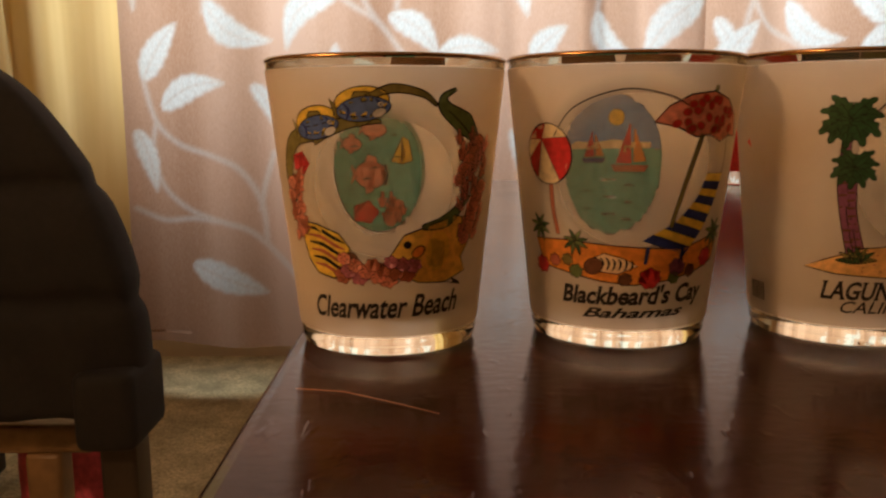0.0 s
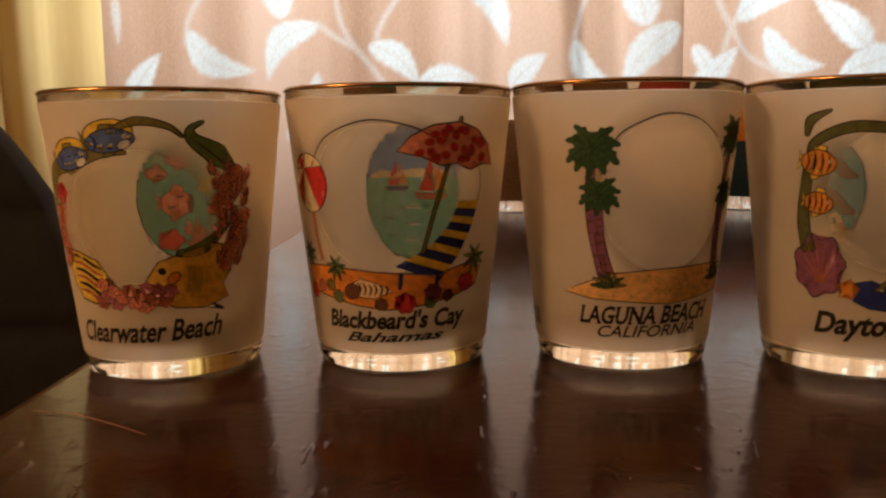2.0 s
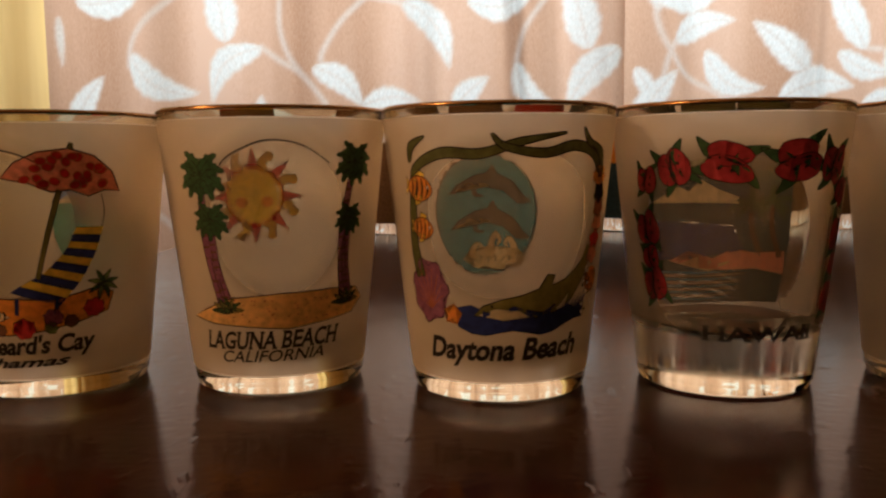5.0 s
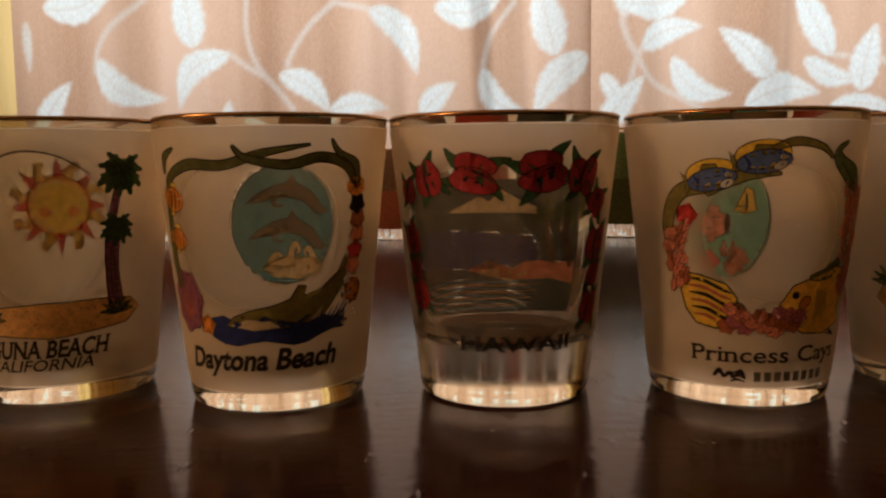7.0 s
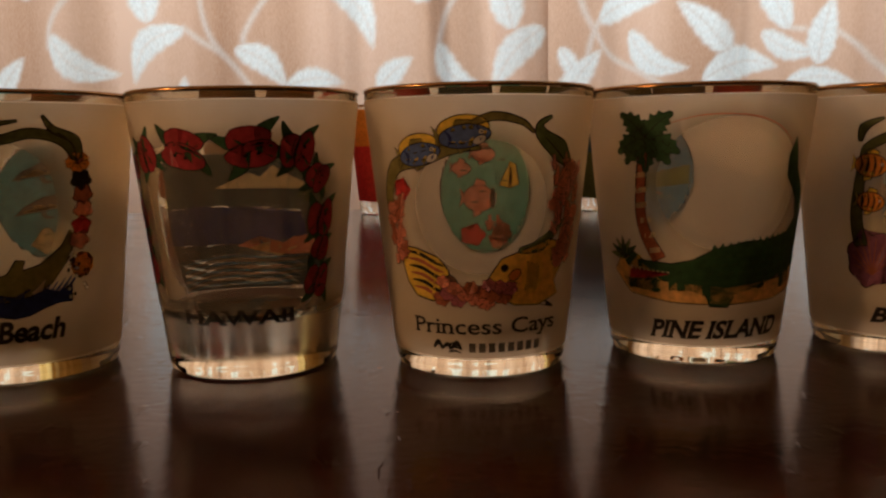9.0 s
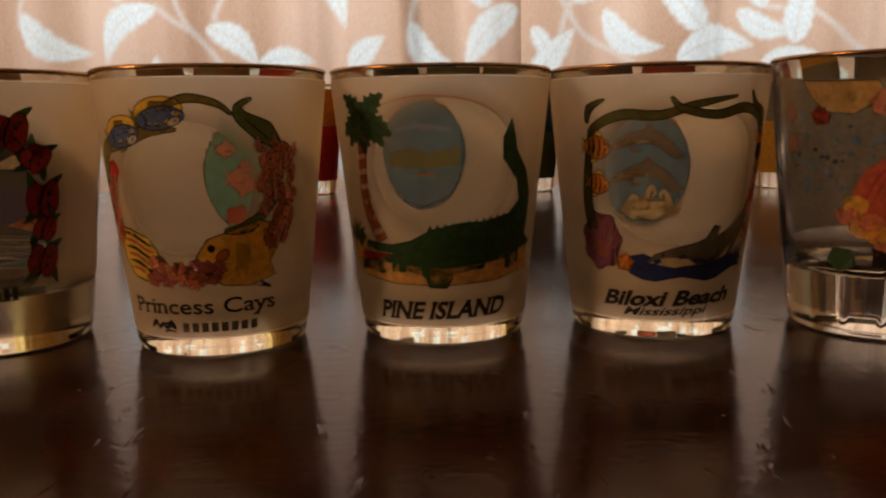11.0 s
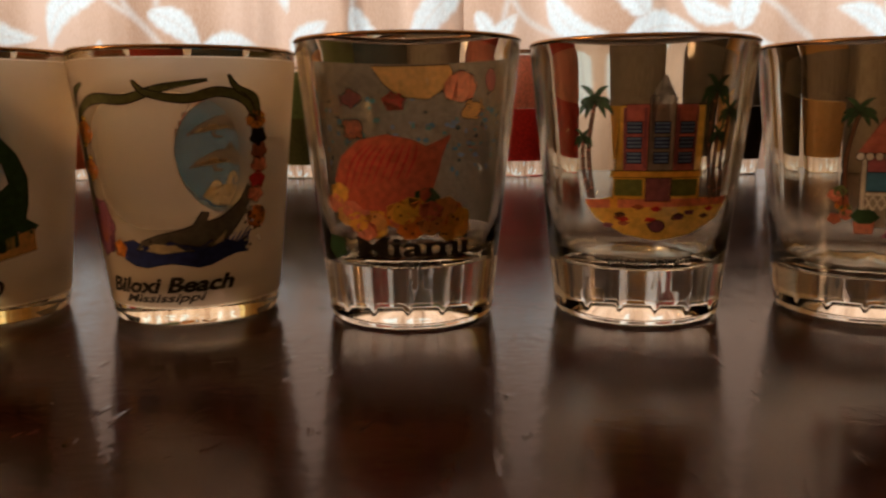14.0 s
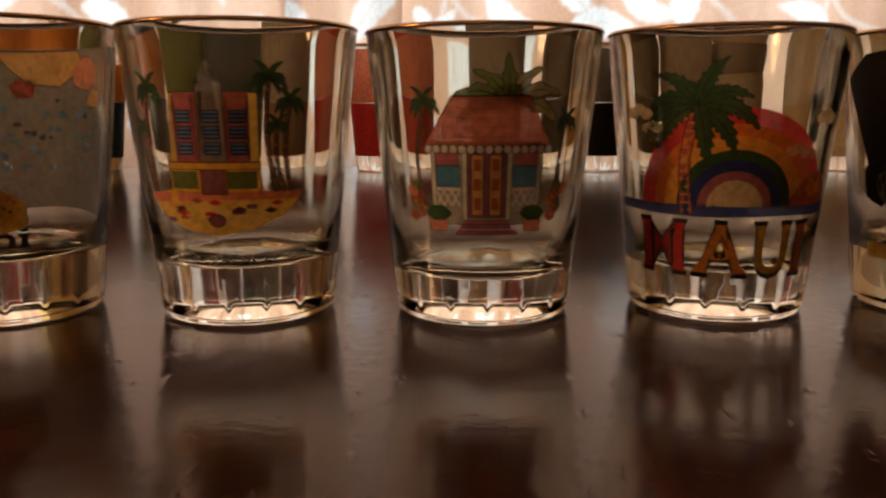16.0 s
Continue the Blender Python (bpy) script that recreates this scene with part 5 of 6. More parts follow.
for k in range(8):
    u = -4.2 + 2.2 * k
    p = Print(g, "printed_bar", "small dark printed bar")
    p.shape([(u, 6.5), (u + 1.5, 6.5 + 0.02 * k), (u + 1.5, 8.5 + 0.02 * k), (u, 8.5)], "hide", 0)
    p.done()

g = row_glass(6, "frosted souvenir shot glass with a green printed alligator and palm", clear=oval(0.5, 39.2, 15.2, 14.2, 2.0, (-5.0, 40.6, 10.8, 13.4)))
p = Print(g, "printed_outline", "thin black printed line")
p.shape(ribbon([(-13, 52.6), (-6, 54.4), (2, 54.2), (8, 52.2), (12, 49)], [0.1, 0.25, 0.3, 0.25, 0.1]), "rust", 0)
p.done()
p = Print(g, "printed_palm", "green printed palm with a red and cream trunk")
p.shape(ribbon([(-14.6, 24.4), (-18.4, 33), (-17.4, 48)], [3.0, 2.2, 1.6]), "rust", 0.2)
for k in range(6):
    v = 26 + 3.2 * k
    u = -14.9 - 3.3 * min(1, (v - 24) / 11)
    p.shape([(u - 1.2, v - 0.5), (u + 1.2, v - 0.1), (u + 1.1, v + 1.0), (u - 1.2, v + 0.6)], "cream", 0)
for k, a in enumerate((268, 222, 318, 196, 344, 128, 52)):
    palm_leaf(p, -16.8, 50.2, 7.2 if a < 180 else 7.4, a, "green" if k % 2 else "dark", 0.3, 0.35, 5)
for k in range(6):
    frond(p, -23.6, 24.0, 4.6, 40 + 26 * k, "leaf" if k % 2 else "green", 0.1, 0.24)
p.done()
p = Print(g, "printed_sand", "pale orange printed sand")
p.shape([(-27, 21), (-24.6, 24.2), (-20, 24.4), (-14, 19.6), (0, 18.6), (14, 20), (22.6, 22.4), (23.2, 17.6), (12, 15.6), (0, 15.0), (-12, 15.2), (-22, 16.4)], "sand", 0.2)
p.done()
p = Print(g, "printed_alligator", "dark green printed alligator with an open mouth")
p.shape([(-24.4, 24.6), (-21.0, 25.6), (-18.4, 23.8), (-12, 23.4), (-7.6, 24.4), (-3, 26.8), (3, 28.2), (9, 28.4), (14.4, 29.6), (17.6, 32.6), (16.4, 37.0), (12.2, 41.8), (12.0, 46.0), (13.6, 49.8), (14.6, 46.4), (15.4, 43.2), (19.0, 38.8), (21.2, 33.6), (21.2, 28.0), (20.6, 24.6), (23.6, 22.8), (22.0, 21.4), (18.6, 22.2), (18.8, 19.0), (15.4, 17.8), (12.6, 18.6), (14.0, 21.2), (8.0, 18.4), (1.8, 17.4), (0.2, 14.4), (-3.6, 14.6), (-4.6, 17.0), (-9.4, 18.0), (-16, 17.2), (-22.4, 17.6), (-23.8, 19.4), (-17.2, 20.2), (-12.4, 21.4), (-18.4, 21.8), (-22.6, 22.6)], "dark", 0.25)
p.shape([(-22.4, 19.6), (-17.2, 20.0), (-12.4, 21.2), (-18.4, 21.6), (-21.8, 22.2)], "red", 0)
for k in range(9):
    p.shape([(-22 + 1.1 * k, 22.5 - 0.1 * k), (-21.5 + 1.1 * k, 21.4), (-21.1 + 1.1 * k, 22.4 - 0.1 * k)], "cream", 0)
for j in range(4):
    for k in range(11):
        p.shape(ell(-7 + 2.2 * k + 0.8 * j, 19.6 + 1.9 * j + 0.03 * k * k * 0.6, 0.75, 0.42, 15, 9), "green", 0)
for k in range(12):
    s = k / 11
    p.shape([(-4 + 18 * s, 26.6 + 2.6 * s), (-3.3 + 18 * s, 28.0 + 2.4 * s), (-2.6 + 18 * s, 26.8 + 2.6 * s)], "dark", 0)
p.shape(ell(-19.4, 24.4, 0.5, 0.5, 0, 9), "yellow", 0.1)
p.done()
p = Print(g, "printed_scene", "blue and green printed oval of a lagoon", True)
cu, cv = -5.2, 40.6
p.shape(ell(cu, cv, 11.0, 13.6, 0, 40), "lake", 0.1, "black", True)
p.shape([(cu - 9.6, cv + 0.5), (cu - 4, cv + 2.2), (cu + 2, cv + 0.6), (cu + 9.9, cv + 2.4), (cu + 9.6, cv - 2.4), (cu, cv - 3.4), (cu - 9.4, cv - 2.2)], "leaf", 0)
p.shape(ribbon([(cu - 7, cv - 6), (cu, cv - 5.2), (cu + 6.4, cv - 6.4)], [0.3, 1.0, 0.3]), "aqua", 0)
p.shape(ribbon([(cu - 3, cv - 5.0), (cu + 0.5, cv - 4.6), (cu + 3, cv - 5.0)], [0.2, 0.7, 0.2]), "rust", 0)
p.shape(ribbon([(cu - 7, cv + 6.5), (cu, cv + 7.4), (cu + 7, cv + 6.4)], [0.3, 1.4, 0.3]), "sky", 0)
p.done()
caption(g, [("PINE ISLAND", -17.4, 15.2, 7.2, 3.7, 0.28, 0.036, 0.7, 0.05)])

g = row_glass(7, "frosted souvenir shot glass with printed dolphins, orca and gold rim", clear=oval(0.5, 36.4, 16.2, 14.6, 2.6, (2.0, 36.6, 12.2, 14.4)))
dolphin_frame(g, "hide")
dolphin_oval(g, 2.0, 36.6, 12.4, 14.6, "lake", "hide")
caption(g, [("Biloxi Beach", -17.4, 15.0, 9.0, 3.2, 0.3, 0.04, 0.7), ("Mississippi", -12.4, 8.4, 6.9, 1.8, 0.35, 0.024, 0.5)])

g = row_glass(8, "clear souvenir shot glass with an orange printed shell and fish", "fluted", foot=(0.0050, 0.0110, 0.0126))
p = Print(g, "printed_scene", "grey blue printed sea with yellow fish and red starfish", True, False, 1.25)
p.shape([(-24 + 4.8 * k, 56.6) for k in range(11)] + [(24 - 4.8 * k, 19 - 0.5 * math.sin(k * 0.9)) for k in range(11)], "grey", 0, "black", True)
rnd = random.Random(12)
for k in range(110):
    p.shape(ell(rnd.uniform(-22, 22), rnd.uniform(30, 50), rnd.uniform(0.3, 0.9), rnd.uniform(0.3, 0.8), 0, 9), ("sky", "lake", "slate", "aqua")[k % 4], 0.1, "grey")
p.shape([(-8.8, 56), (-6.6, 52.6), (-3.6, 49.4), (2.0, 48.8), (5.2, 51.2), (6.8, 54.6), (6.0, 56.2)], "sand", 0.2)
p.shape(ell(1.2, 52.8, 0.9, 1.0, 0, 12), "white", 0.2)
p.shape(blob(8.6, 51.4, 3.6, 3.2, 4, 0.1, 26, 8), "coral", 0.25)
for k in range(5):
    p.shape(ribbon([(6.2 + 1.1 * k, 53.6), (6.6 + 1.1 * k, 51.4), (6.2 + 1.1 * k, 49.4)], [0.2, 0.4, 0.2], 3), "rust", 0)
starfish(p, -4.6, 48.4, 2.6, "red", 5, 95)
p.shape(ell(16.6, 52.6, 1.6, 2.4, 15, 16), "rose", 0.2)
fish(p, 11.6, 46.0, 5.4, 3.4, 25, -1, "sand", "brown", 2)
fish(p, -13.6, 49.0, 4.6, 3.0, 10, 1, "rose", "rust", 2)
fish(p, -13.6, 42.0, 4.6, 4.0, 50, 1, "coral", "rust", 2)
p.done()
p = Print(g, "printed_shell", "large orange red printed conch shell", False, False)
p.shape([(-17, 32.6), (-14.6, 37.4), (-10.2, 40.6), (-4.6, 41.8), (0.0, 40.8), (3.0, 39.4), (7.8, 41.6), (6.0, 37.6), (5.2, 34.0), (3.6, 29.4), (0, 26.4), (-5.6, 25.2), (-11, 26.6), (-15, 29.0)], "shell", 0.2, "rust")
for k in range(9):
    p.shape(ribbon([(-14.6 + 1.7 * k, 31 + 0.3 * k), (-12.0 + 1.6 * k, 36.6 + 0.1 * k), (-8.4 + 1.2 * k, 40.0)], [0.15, 0.5, 0.1], 4), "red", 0)
p.done()
p = Print(g, "printed_urchin", "dark green printed sea urchin", False, False)
p.shape(blob(3.2, 29.2, 2.6, 2.2, 3, 0.1, 22, 5), "dark", 0)
p.done()
p = Print(g, "printed_coral", "yellow and orange printed coral and sponge", False, False)
for k in range(40):
    u = rnd.uniform(-18.5, 11.5)
    v = rnd.uniform(22.2, 27.6) + (3 if u < -14 else 0)
    p.shape(blob(u, v, 2.4, 1.9, 90 + k, 0.16, 20, 6), ("gold", "orange", "yellow", "coral", "sand")[k % 5], 0)
for k in range(20):
    p.shape(ell(rnd.uniform(-16, 10), rnd.uniform(20, 26), 0.3, 0.3, 0, 7), "brown", 0)
p.done()
p = Print(g, "printed_weed", "dark green printed weed", False, False)
p.shape(blob(-19.0, 18.6, 3.0, 2.4, 5, 0.15, 20, 5), "dark", 0)
p.done()
caption(g, [("Miami", -13.0, 13.4, 17.2, 4.0, 0.0, 0.014, 0.45, 0.05), ("FLORIDA", -9.8, 7.4, 14.6, 1.6, 0.0, 0.0, 0.0, 0.03)], False)

g = row_glass(9, "clear souvenir shot glass with a pink printed seaside hotel", "fluted", foot=(0.0042, 0.0100, 0.0115))
p = Print(g, "printed_hotel", "pink and yellow printed hotel with blue windows", False, False)
p.shape([(-8.4, 29), (9.4, 29), (9.0, 47.6), (-6.6, 47.6), (-7.2, 40)], "gold", 0.2)
p.shape([(-6.2, 34.6), (7.6, 34.6), (7.4, 47.8), (-5.6, 47.8)], "rose", 0.15)
p.shape([(-1.6, 34), (3.2, 34), (3.2, 49.2), (1.4, 49.6), (1.2, 53.4), (0.6, 53.4), (0.4, 49.6), (-1.4, 49.2)], "grey", 0.15)
for u in (-4.2, 0.9, 5.6):
    for v in (37.2, 40.2, 43.2):
        p.shape([(u - 1.4, v - 1.0), (u + 1.4, v - 1.0), (u + 1.4, v + 1.2), (u - 1.4, v + 1.2)], "navy", 0.15)
        for k in range(3):
            p.shape([(u - 1.3, v - 0.8 + 0.75 * k), (u + 1.3, v - 0.8 + 0.75 * k), (u + 1.3, v - 0.4 + 0.75 * k), (u - 1.3, v - 0.4 + 0.75 * k)], "sky", 0)
for u in (-6.0, -2.2, 3.7, 7.4):
    p.shape([(u - 0.25, 35.2), (u + 0.25, 35.2), (u + 0.25, 47.2), (u - 0.25, 47.2)], "purple", 0)
p.shape([(-8.8, 33.4), (9.6, 33.4), (9.6, 34.6), (-8.6, 34.6)], "gold", 0.2)
for u in (-5.2, 6.0):
    p.shape([(u - 2.8, 29.6), (u + 2.8, 29.6), (u + 2.8, 33.0), (u - 2.8, 33.0)], "leaf", 0.3, "gold")
p.shape([(-1.8, 28.6), (3.2, 28.6), (3.2, 33.2), (-1.8, 33.2)], "purple", 0.15)
p.done()
p = Print(g, "printed_sand", "yellow printed beach with bathers' towels", False, False)
p.shape([(-14.6, 28.0), (-8, 29.4), (0, 29.0), (9, 29.2), (18, 28.4), (15, 24.6), (8, 21.6), (1, 20.4), (-6, 21.6), (-12, 24.6)], "gold", 0)
p.shape([(-14.6, 28.6), (0, 29.0), (18, 29.0), (17, 27.4), (0, 27.4), (-13.6, 26.8)], "coral", 0)
for k in range(16):
    p.shape(blob(rnd.uniform(-11, 13), rnd.uniform(23.0, 27.4), 1.1, 0.5, k, 0.2, 14, 4), ("brown", "rust", "purple", "red")[k % 4], 0)
p.shape(ell(0.8, 23.4, 1.6, 1.2, 0, 14), "purple", 0.15)
p.done()
for base, crown, s in (((-12.6, 29), (-11.6, 48.4), 4.6), ((-13.4, 29), (-14.4, 41.0), 2.8), ((12.6, 29), (11.2, 50.4), 4.4), ((15.4, 29), (15.0, 46.0), 3.8), ((14.0, 29), (12.6, 41.6), 3.0)):
    p = Print(g, "printed_palm", "slim green printed palm", False, False)
    palm(p, base, crown, s, 0.8, 0.5, "brown", "rust", "dark", 8, 5)
    p.done()
caption(g, [("MIAMI BEACH", -9.4, 12.0, 14.6, 1.9, 0.0, 0.0, 0.0)], False)

g = row_glass(10, "clear souvenir shot glass with a red-roofed printed cottage", "fluted", foot=(0.0040, 0.0080, 0.0092))
p = Print(g, "printed_cottage", "printed cottage with a red roof and blue shutters", False, False)
for k, a in enumerate((178, 2, 152, 30, 122, 62, 92)):
    palm_leaf(p, 3.0, 46.0, 10.5 if k < 4 else 8.5, a, "olive" if k % 2 else "leaf", 0.14, 0.75, 3)
p.shape([(-11.4, 22), (9.8, 22), (9.6, 38), (-11.2, 38)], "stone", 0.15)
for u in (-8.4, 6.6):
    p.shape([(u - 2.4, 29.6), (u + 2.4, 29.6), (u + 2.4, 33.4), (u - 2.4, 33.4)], "lake", 0.2)
    p.shape([(u - 2.2, 33.6), (u + 2.2, 33.6), (u + 2.2, 36.6), (u - 2.2, 36.6)], "rose", 0.2)
    for k in range(3):
        p.shape(ribbon([(u - 2.4 + 1.6 * k, 28.6), (u - 0.8 + 1.6 * k, 25.6)], [0.35, 0.35], 2), "white", 0)
        p.shape(ribbon([(u - 0.8 + 1.6 * k, 28.6), (u - 2.4 + 1.6 * k, 25.6)], [0.35, 0.35], 2), "white", 0)
    p.shape([(u - 2.6, 28.6), (u + 2.6, 28.6), (u + 2.6, 29.2), (u - 2.6, 29.2)], "white", 0)
for u in (-11.2, -5.0, 3.4, 9.4):
    p.shape([(u - 0.4, 23), (u + 0.4, 23), (u + 0.4, 37.6), (u - 0.4, 37.6)], "white", 0.12)
p.shape([(-4.4, 23.4), (2.8, 23.4), (2.8, 36.6), (-4.4, 36.6)], "purple", 0.15)
for u in (-2.6, 0.8):
    p.shape([(u - 1.0, 24), (u + 1.0, 24), (u + 1.0, 35.6), (u - 1.0, 35.6)], "sand", 0.15)
    for v in (25.0, 28.8, 32.6):
        p.shape([(u - 0.55, v), (u + 0.55, v), (u + 0.55, v + 2.2), (u - 0.55, v + 2.2)], "rust", 0.1)
p.shape([(-12.6, 37.4), (11.4, 37.4), (6.6, 46.6), (-7.0, 46.6)], "brick", 0.25)
for k in range(5):
    v = 39.2 + 1.8 * k
    w = 12.0 - 1.05 * (v - 37.4) * 0.55 * 1.0
    p.shape(ribbon([(-0.6 - w * 0.95, v), (-0.6, v - 0.2), (-0.6 + w * 0.95, v)], [0.18, 0.25, 0.18], 3), "rust", 0)
for k in range(15):
    p.shape(ell(-12.0 + 1.65 * k, 36.7, 0.7, 0.8, 0, 10), "white", 0.15)
for k in range(4):
    w = 4.4 + 0.6 * k
    p.shape([(-0.8 - w, 22.8 - 0.75 * k), (-0.8 + w, 22.8 - 0.75 * k), (-0.8 + w, 22.2 - 0.75 * k), (-0.8 - w, 22.2 - 0.75 * k)], "purple" if k % 2 else "rose", 0.08)
for u in (-10.6, 8.6):
    p.shape([(u - 1.7, 20.6), (u + 1.7, 20.6), (u + 2.0, 23.2), (u - 2.0, 23.2)], "coral", 0.15)
    p.shape(blob(u, 24.2, 2.4, 1.5, 8, 0.2, 20, 6), "dark", 0)
p.done()
for base, crown, s in (((-14.2, 26), (-12.6, 45.6), 4.2), ((14.6, 26), (15.2, 42.0), 3.6)):
    p = Print(g, "printed_palm", "slim green printed palm", False, False)
    palm(p, base, crown, s, 0.7, 0.5, "brown", "brown", "dark", 8, 4)
    p.done()
for u in (-17, 12.6):
    p = Print(g, "printed_bush", "red and orange printed garden flowers", False, False)
    for k in range(7):
        p.shape(blob(u + rnd.uniform(0, 3), 23.4 + k, 1.3, 1.1, 33 + k, 0.2, 16, 5), ("rust", "coral", "leaf", "orange")[k % 4], 0)
    p.done()

g = row_glass(11, "clear souvenir shot glass with a printed rainbow and large letters", "fluted", foot=(0.0048, 0.0090, 0.0102))
p = Print(g, "printed_rainbow", "bright printed rainbow over a blue sea line", False, False)
cu, cv = -5.0, 24.2
for r, c in ((19.6, "red"), (16.4, "orange"), (14.0, "gold"), (11.4, "dark"), (9.4, "navy"), (7.2, "rose"), (5.4, "cream")):
    p.shape([(cu + r * math.cos(math.pi * k / 40), cv + r * math.sin(math.pi * k / 40)) for k in range(41)], c, 0)
p.shape([(5, 24.2), (9, 29.2), (13, 31.6), (17.6, 28), (18, 24.2)], "rust", 0)
p.shape(blob(12.6, 28.4, 2.4, 2.2, 2, 0.2, 20, 6), "orange", 0)
p.shape([(-33, 22.6)] + [(-33 + 5.1 * k, 24.4 + 0.2 * math.sin(k * 2)) for k in range(11)] + [(18, 22.4)] + [(13 - 5.1 * k, 22.2 + 0.2 * math.sin(k)) for k in range(9)], "navy", 0)
for u, v, s in ((6.6, 35.2, 1.0), (9.4, 34.6, 0.8), (13.4, 41.6, 1.2), (-24.6, 42.4, 1.2), (-21.6, 39.6, 0.9)):
    for k in range(3):
        p.shape(ell(u + (k - 1) * 1.4 * s, v + (0.7 if k == 1 else 0) * s, 1.3 * s, 1.0 * s, 0, 14), "cream", 0)
p.done()
p = Print(g, "printed_palm", "dark green printed palm with a red trunk", False, False)
palm(p, (-14.4, 22.4), (-12.4, 44.6), 10.0, 2.4, 1.6, "rust", "coral", "dark", 0, 14)
for k, a in enumerate((200, 330, 175, 10, 285, 150, 40, 120, 75)):
    palm_leaf(p, -12.4, 44.6, (12.5 if k < 5 else 10.0), a, "dark" if k % 3 else "green", 0.13, 0.95, 7)
p.done()
p = Print(g, "printed_palm", "dark green printed palm behind the rainbow", True, False)
palm(p, (4, 40), (3.0, 46.0), 7.0, 1.0, 0.8, "brown", "brown", "dark", 9, 3)
p.done()
for ch, u0, u1, c in (("M", -25.2, -14.6, "red"), ("A", -12.6, -1.8, "orange"), ("U", -0.2, 7.6, "gold"), ("I", 9.4, 12.6, "coral")):
    p = Print(g, "printed_letter", "large bold printed capital letter", False, False)
    p.words(ch, u0 - 0.6, u1 + 0.6, 10.0, 11.0, "black", 0, 0.034, 0.0, 0.04)
    p.words(ch, u0, u1, 10.6, 9.8, c, 0, 0.012, 0.0, 0.03)
    p.done()

g = row_glass(12, "clear souvenir shot glass with a bold black print", "fluted")
p = Print(g, "printed_scene", "black printed silhouettes with a yellow patch", False, False)
p.shape([(-36, 50), (-30, 55), (-22, 56), (-12, 56), (10, 56), (10, 24), (-14, 24), (-22, 27), (-29, 30), (-31, 36), (-33, 42)], "black", 0)
p.shape(blob(-27.0, 28.0, 3.6, 4.4, 3, 0.2, 24, 5), "black", 0)
p.shape(ell(-24.6, 27.0, 2.4, 3.6, 20, 18), "grey", 0)
p.shape([(-30, 11.6), (-20, 11.6), (-20, 15.0), (-30, 15.0)], "gold", 0)
p.done()


# ---- the back row ----
def back_glass(x, y, upper, lower, label, split=0.5, height=1.33):
    g = empty("shot_glass", pose(x, y, 0), label=label, category="shot glass", group="back row of shot glasses")
    body = part("glass_body", lathe(bmesh.new(), body_profile(0.008), 48), GLASS, g, "clear glass wall and foot", True, 18)
    zs = [0.0075 + (0.0575 - 0.0075) * k / 6 for k in range(7)]
    cut = zs[0] + (zs[-1] - zs[0]) * split
    for nm, a, b, c in (("lower_print", zs[0], cut, lower), ("upper_print", cut + 0.0002, zs[-1], upper)):
        bm = lathe(bmesh.new(), [(r_out(z) + 0.0004, z) for z in (a, (a + b) / 2, b)], 48)
        part(nm, bm, ink(INK[c], 0.75), g)
    bm = lathe(bmesh.new(), [(RT - 0.0001, GH - 0.0006), (RT + 0.0003, GH - 0.0003), (RT, GH + 0.0003), (RT - 0.0012, GH + 0.0001)], 48)
    part("gold_rim", bm, GOLD, body)
    if height != 1.0:
        g.scale = (1, 1, height)
    return g


BY = 0.553
back_row = [(0.0915, "umber", "umber", "amber brown shot glass at the back of the table"), (0.146, "umber", "rust", "amber brown shot glass with a yellow printed oval"),
            (0.200, "orange", "red", "orange and red shot glass at the back of the table"), (0.2515, "orange", "slate", "teal shot glass with an orange top band"),
            (0.302, "leaf", "kelp", "dark green shot glass at the back of the table"), (0.348, "slate", "kelp", "dark teal shot glass at the back of the table"),
            (0.394, "stone", "umber", "amber brown shot glass with a pale foot"), (0.4465, "pink", "red", "cream and red shot glass with printed marks"),
            (0.5235, "grey", "gold", "grey and yellow shot glass with a pale foot"), (0.588, "hide", "black", "black shot glass at the back of the table"), (0.636, "stone", "sand", "sandy yellow shot glass with a pale foot")]
for k, (x, up, lo, lab) in enumerate(back_row):
    a = back_glass(x, BY + 0.002 * math.sin(k * 2.1), up, lo, lab, 0.6 if up == "orange" else 0.5, 1.0 if k < 2 else 1.2 if k < 6 else 1.36)
    if "oval" in lab:
        p = Print(a, "printed_oval", "yellow printed oval")
        p.shape(ell(4, 36, 6, 8), "gold")
        p.done()
    if "marks" in lab:
        p = Print(a, "printed_marks", "dark and red printed marks")
        for j in range(16):
            p.shape(blob(-14 + 8 * (j % 4), 16 + 9 * (j // 4), 1.8, 1.3, j, 0.3, 14, 4), "black" if j % 3 else "red", 0)
        p.done()
back_glass(-0.008, BY, "umber", "rust", "brown shot glass with a pale foot near the table's corner", 0.5, 1.0)
a = back_glass(0.752, BY, "white", "cream", "pale shot glass with orange and magenta stripes", 0.5, 1.25)
p = Print(a, "printed_stripes", "orange and magenta printed stripes")
p.shape([(-30, 55.4), (30, 55.4), (30, 57), (-30, 57)], "coral", 0)
for k, c in enumerate(("rose", "purple", "orange", "yellow")):
    p.shape([(-12 + 3 * k, 30), (-10 + 3 * k, 30), (-10 + 3 * k, 52), (-12 + 3 * k, 52)], c, 0)
p.done()
back_glass(0.803, BY, "stone", "slate", "slate grey shot glass at the back of the table")
back_glass(0.855, BY, "cream", "sand", "cream shot glass at the back of the table")
dome = empty("salt_shaker", pose(0.682, BY, 0), label="grey rounded shaker standing at the back of the table", category="shaker")
part("shaker_body", lathe(bmesh.new(), [(0, 0), (0.020, 0), (0.022, 0.003), (0.022, 0.052), (0.0205, 0.056)], 40), ink(INK["stone"]), dome)
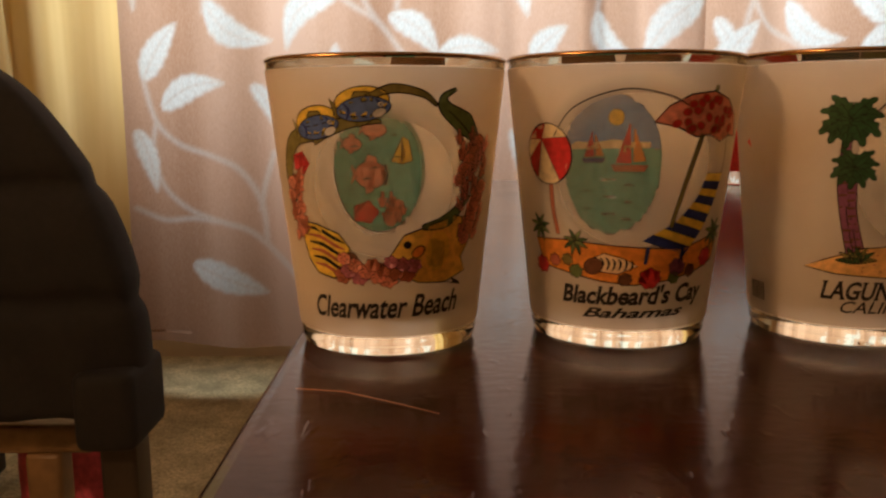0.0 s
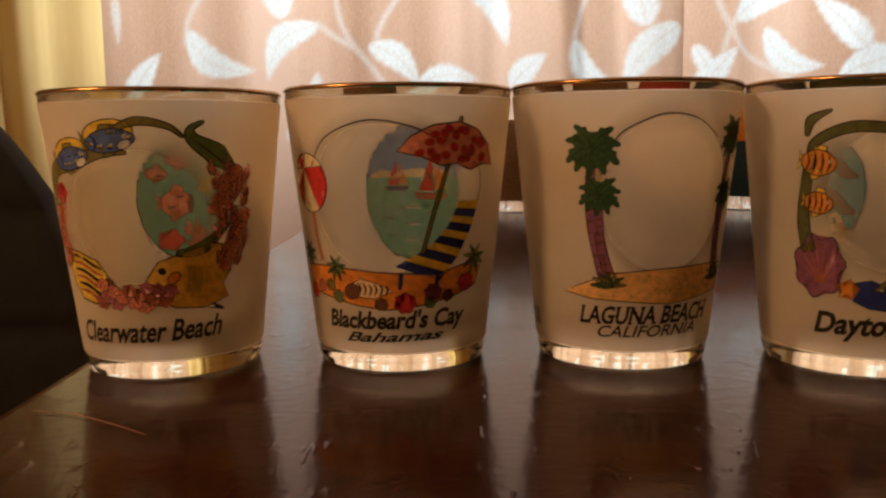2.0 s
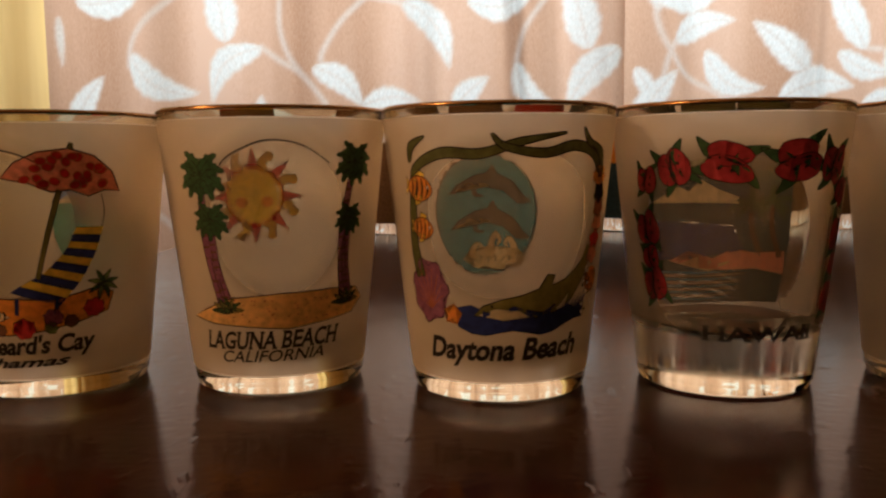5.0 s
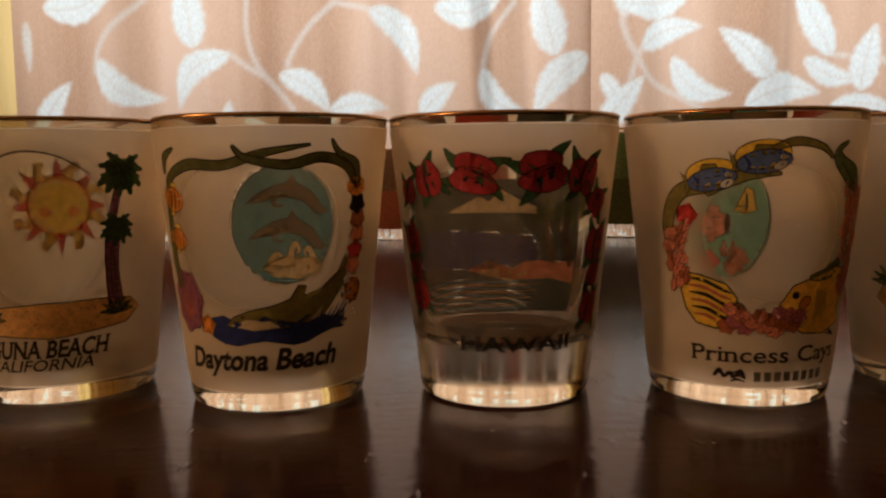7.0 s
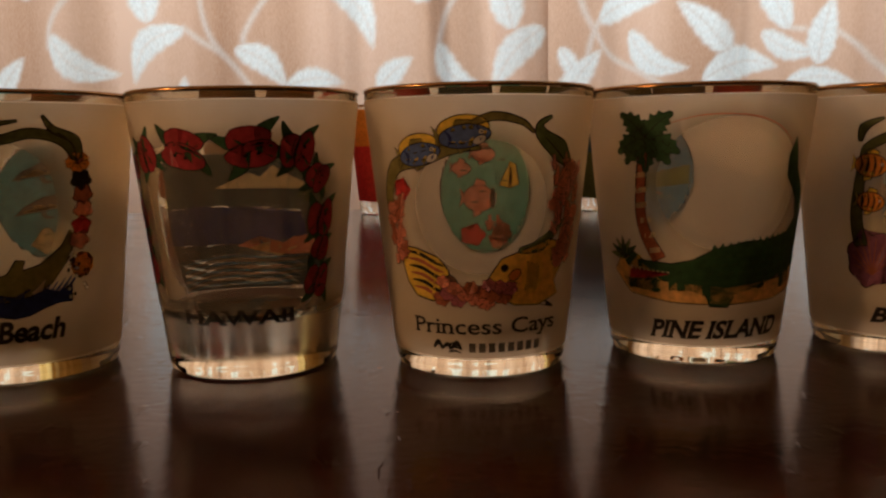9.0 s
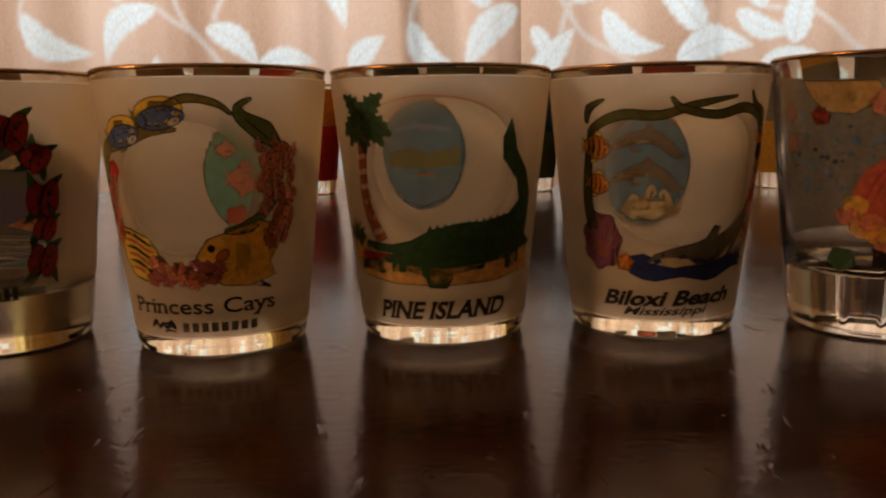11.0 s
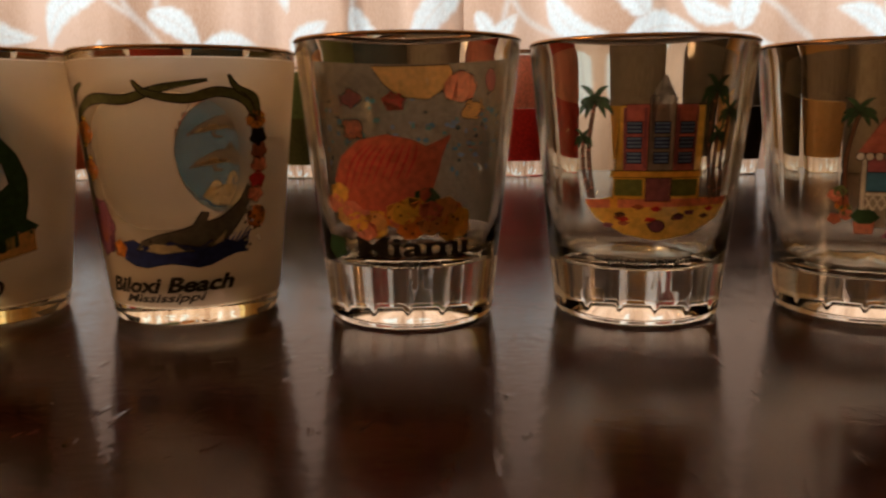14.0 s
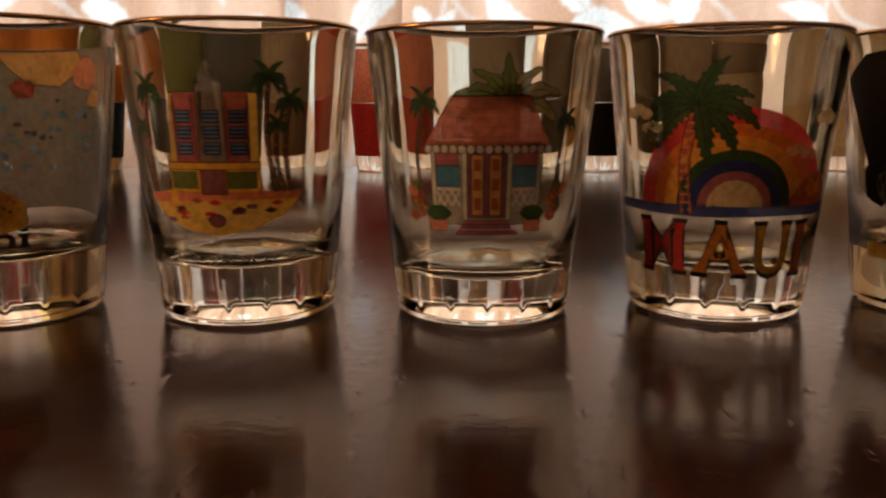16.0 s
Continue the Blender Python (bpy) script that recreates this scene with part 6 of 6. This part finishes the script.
part("shaker_cap", lathe(bmesh.new(), [(0.021, 0.0555), (0.0225, 0.057), (0.0225, 0.064), (0.020, 0.072), (0.014, 0.077), (0.006, 0.0792), (0, 0.0795)], 40), rough_paint("grey_cap", (0.16, 0.15, 0.16), 0.5, 0.2, 200), dome)

# ---- the chair with a black padded cover ----
chair = empty("chair", pose(-0.512, 0.75, FLOOR_Z), label="wooden chair with a black padded cover over its back", category="chair")


def padded(hw, z0, z1, depth, y0, nz=40, nx=28, creases=(), bottom=None):
    """A soft upright pad: hw(z) is its half width, creases are heights of sewn seams."""
    bm = bmesh.new()
    rings = []
    for j in range(nz + 1):
        s = j / nz
        z = z0 + (z1 - z0) * s
        w = hw(z)
        d = depth * (1 - 0.55 * s ** 3) * (min(1, 6 * (1 - s) + 0.15)) ** 0.5
        for c in creases:
            d -= 0.012 * math.exp(-((z - c) / 0.008) ** 2)
            w -= 0.004 * math.exp(-((z - c) / 0.01) ** 2)
        ring = []
        for i in range(nx * 2):
            a = math.pi * i / nx
            cx, sy = math.cos(a), math.sin(a)
            k = 0.45
            x = w * math.copysign(abs(cx) ** 0.75, cx)
            y = d * math.copysign(abs(sy) ** k, sy) + 0.004 * math.sin(9 * x / 0.1 + z * 31) + 0.003 * noise.noise(Vector((x * 18, z * 18, sy)))
            ring.append(bm.verts.new((x, y0 + y, z)))
        rings.append(ring)
    for a, b in zip(rings, rings[1:]):
        for i in range(len(a)):
            bm.faces.new((a[i], a[(i + 1) % len(a)], b[(i + 1) % len(a)], b[i]))
    bm.faces.new(rings[0][::-1])
    bm.faces.new(rings[-1])
    return bm


def back_width(z):
    return 0.237 if z < 0.25 else max(0.02, 0.237 * math.sqrt(max(0.008, 1 - ((z - 0.25) / 0.295) ** 2)))


part("padded_cover", padded(back_width, 0.195, 0.543, 0.045, 0.0, creases=(0.30, 0.405)), BLACK, chair, "black padded cloth cover with sewn seams")
for x in (-0.21, 0.21):
    part("cover_flap", box(bmesh.new(), x - 0.028, x + 0.028, -0.05, 0.04, 0.165, 0.24, 0.012, 3), BLACK, chair, "hanging black flap of the cover")
    part("leg", box(bmesh.new(), x - 0.018, x + 0.016, -0.02, 0.02, 0.0, 0.19, 0.004), DARKWOOD, chair)
    part("leg", box(bmesh.new(), x * 0.4 - 0.018, x * 0.4 + 0.016, 0.26, 0.29, 0.0, 0.15, 0.004), DARKWOOD, chair)
part("seat_rail", box(bmesh.new(), -0.19, 0.17, 0.02, 0.05, 0.135, 0.165, 0.008, 3), CHAIRWOOD, chair, "honey coloured wooden rail")
part("seat", box(bmesh.new(), -0.20, 0.10, 0.05, 0.30, 0.150, 0.172, 0.008, 3), CHAIRWOOD, chair, "honey coloured wooden seat")
part("stretcher", box(bmesh.new(), 0.10, 0.135, 0.02, 0.05, 0.0, 0.135, 0.005, 2), CHAIRWOOD, chair, "honey coloured wooden upright")
bag = padded(lambda z: 0.06 - 0.05 * z, 0.0, 0.115, 0.035, 0.0, 16, 14)
tagged(part("cloth_bag", bag, PINK), "crumpled pink cloth bag lying under the chair", "bag").matrix_world = pose(-0.44, 0.93, FLOOR_Z)

# added lamp, out of view and assumed in form, that warms the table's near end
lx, ly, lz = LAMP_AT
lamp = empty("floor_lamp", pose(lx - 0.02, ly, FLOOR_Z), label="unseen slim floor lamp with a warm bulb and open dish", category="lamp")
part("foot", lathe(bmesh.new(), [(0, 0), (0.11, 0), (0.112, 0.008), (0.1, 0.016), (0.012, 0.022), (0, 0.022)], 40), DARKWOOD, lamp)
part("pole", tube(bmesh.new(), [(-0.13, 0, 0.02), (-0.13, 0, 0.5), (-0.13, 0, 0.86)], 0.009, 12), DARKWOOD, lamp)
part("stem", tube(bmesh.new(), [(0, 0, 0.02), (-0.06, 0, 0.03), (-0.13, 0, 0.03)], 0.009, 12), DARKWOOD, lamp)
dish = lathe(bmesh.new(), [(0.012, 0.0), (0.06, 0.012), (0.10, 0.045), (0.12, 0.09), (0.123, 0.09), (0.103, 0.043), (0.062, 0.009), (0.012, -0.003)], 40)
bmesh.ops.rotate(dish, verts=dish.verts, matrix=Matrix.Rotation(radians(80), 3, "Y"))
bmesh.ops.translate(dish, verts=dish.verts, vec=(-0.12, 0, lz - FLOOR_Z))
part("dish", dish, WHITE, lamp)

# window frame in the opening
wf = new("window_1")
wf.matrix_world = pose(0, Y1, 0)
tagged(wf, "wide white framed window behind the curtains", "window", kind="structure")
for x0, x1, z0, z1 in ((WX0, WX0 + 0.012, WZ0, WZ1), (WX1 - 0.05, WX1, WZ0, WZ1), (WX0 + 0.012, WX1 - 0.05, WZ0, WZ0 + 0.05), (WX0 + 0.012, WX1 - 0.05, WZ1 - 0.05, WZ1)):
    part("window_frame", box(bmesh.new(), x0, x1, 0.02, 0.06, z0, z1, 0.003), WHITE, wf, "", False)

# specks and a stray hair on the tabletop
rnd = random.Random(17)
bm = bmesh.new()
for k in range(90):
    x, y, r = rnd.uniform(-0.02, 0.62), rnd.uniform(0.06, 0.5), rnd.uniform(0.00008, 0.00026)
    bmesh.ops.create_icosphere(bm, subdivisions=1, radius=r, matrix=pose(x, y, r * 0.4) @ Matrix.Diagonal((1.4, 1, 0.5, 1)))
tagged(part("dust", bm, rough_paint("grey_dust", (0.3, 0.25, 0.2), 0.9, 0.2)), "scattered pale dust specks on the tabletop", "dust", kind="stuff")
bm = tube(bmesh.new(), [(-0.0245, 0.139, 0.0003), (-0.016, 0.137, 0.0004), (-0.006, 0.131, 0.0003), (0.0005, 0.1265, 0.0003)], 0.00008, 5)
tagged(part("hair", bm, rough_paint("copper_hair", (0.3, 0.13, 0.05), 0.4, 0.1)), "stray copper coloured hair on the tabletop", "hair")
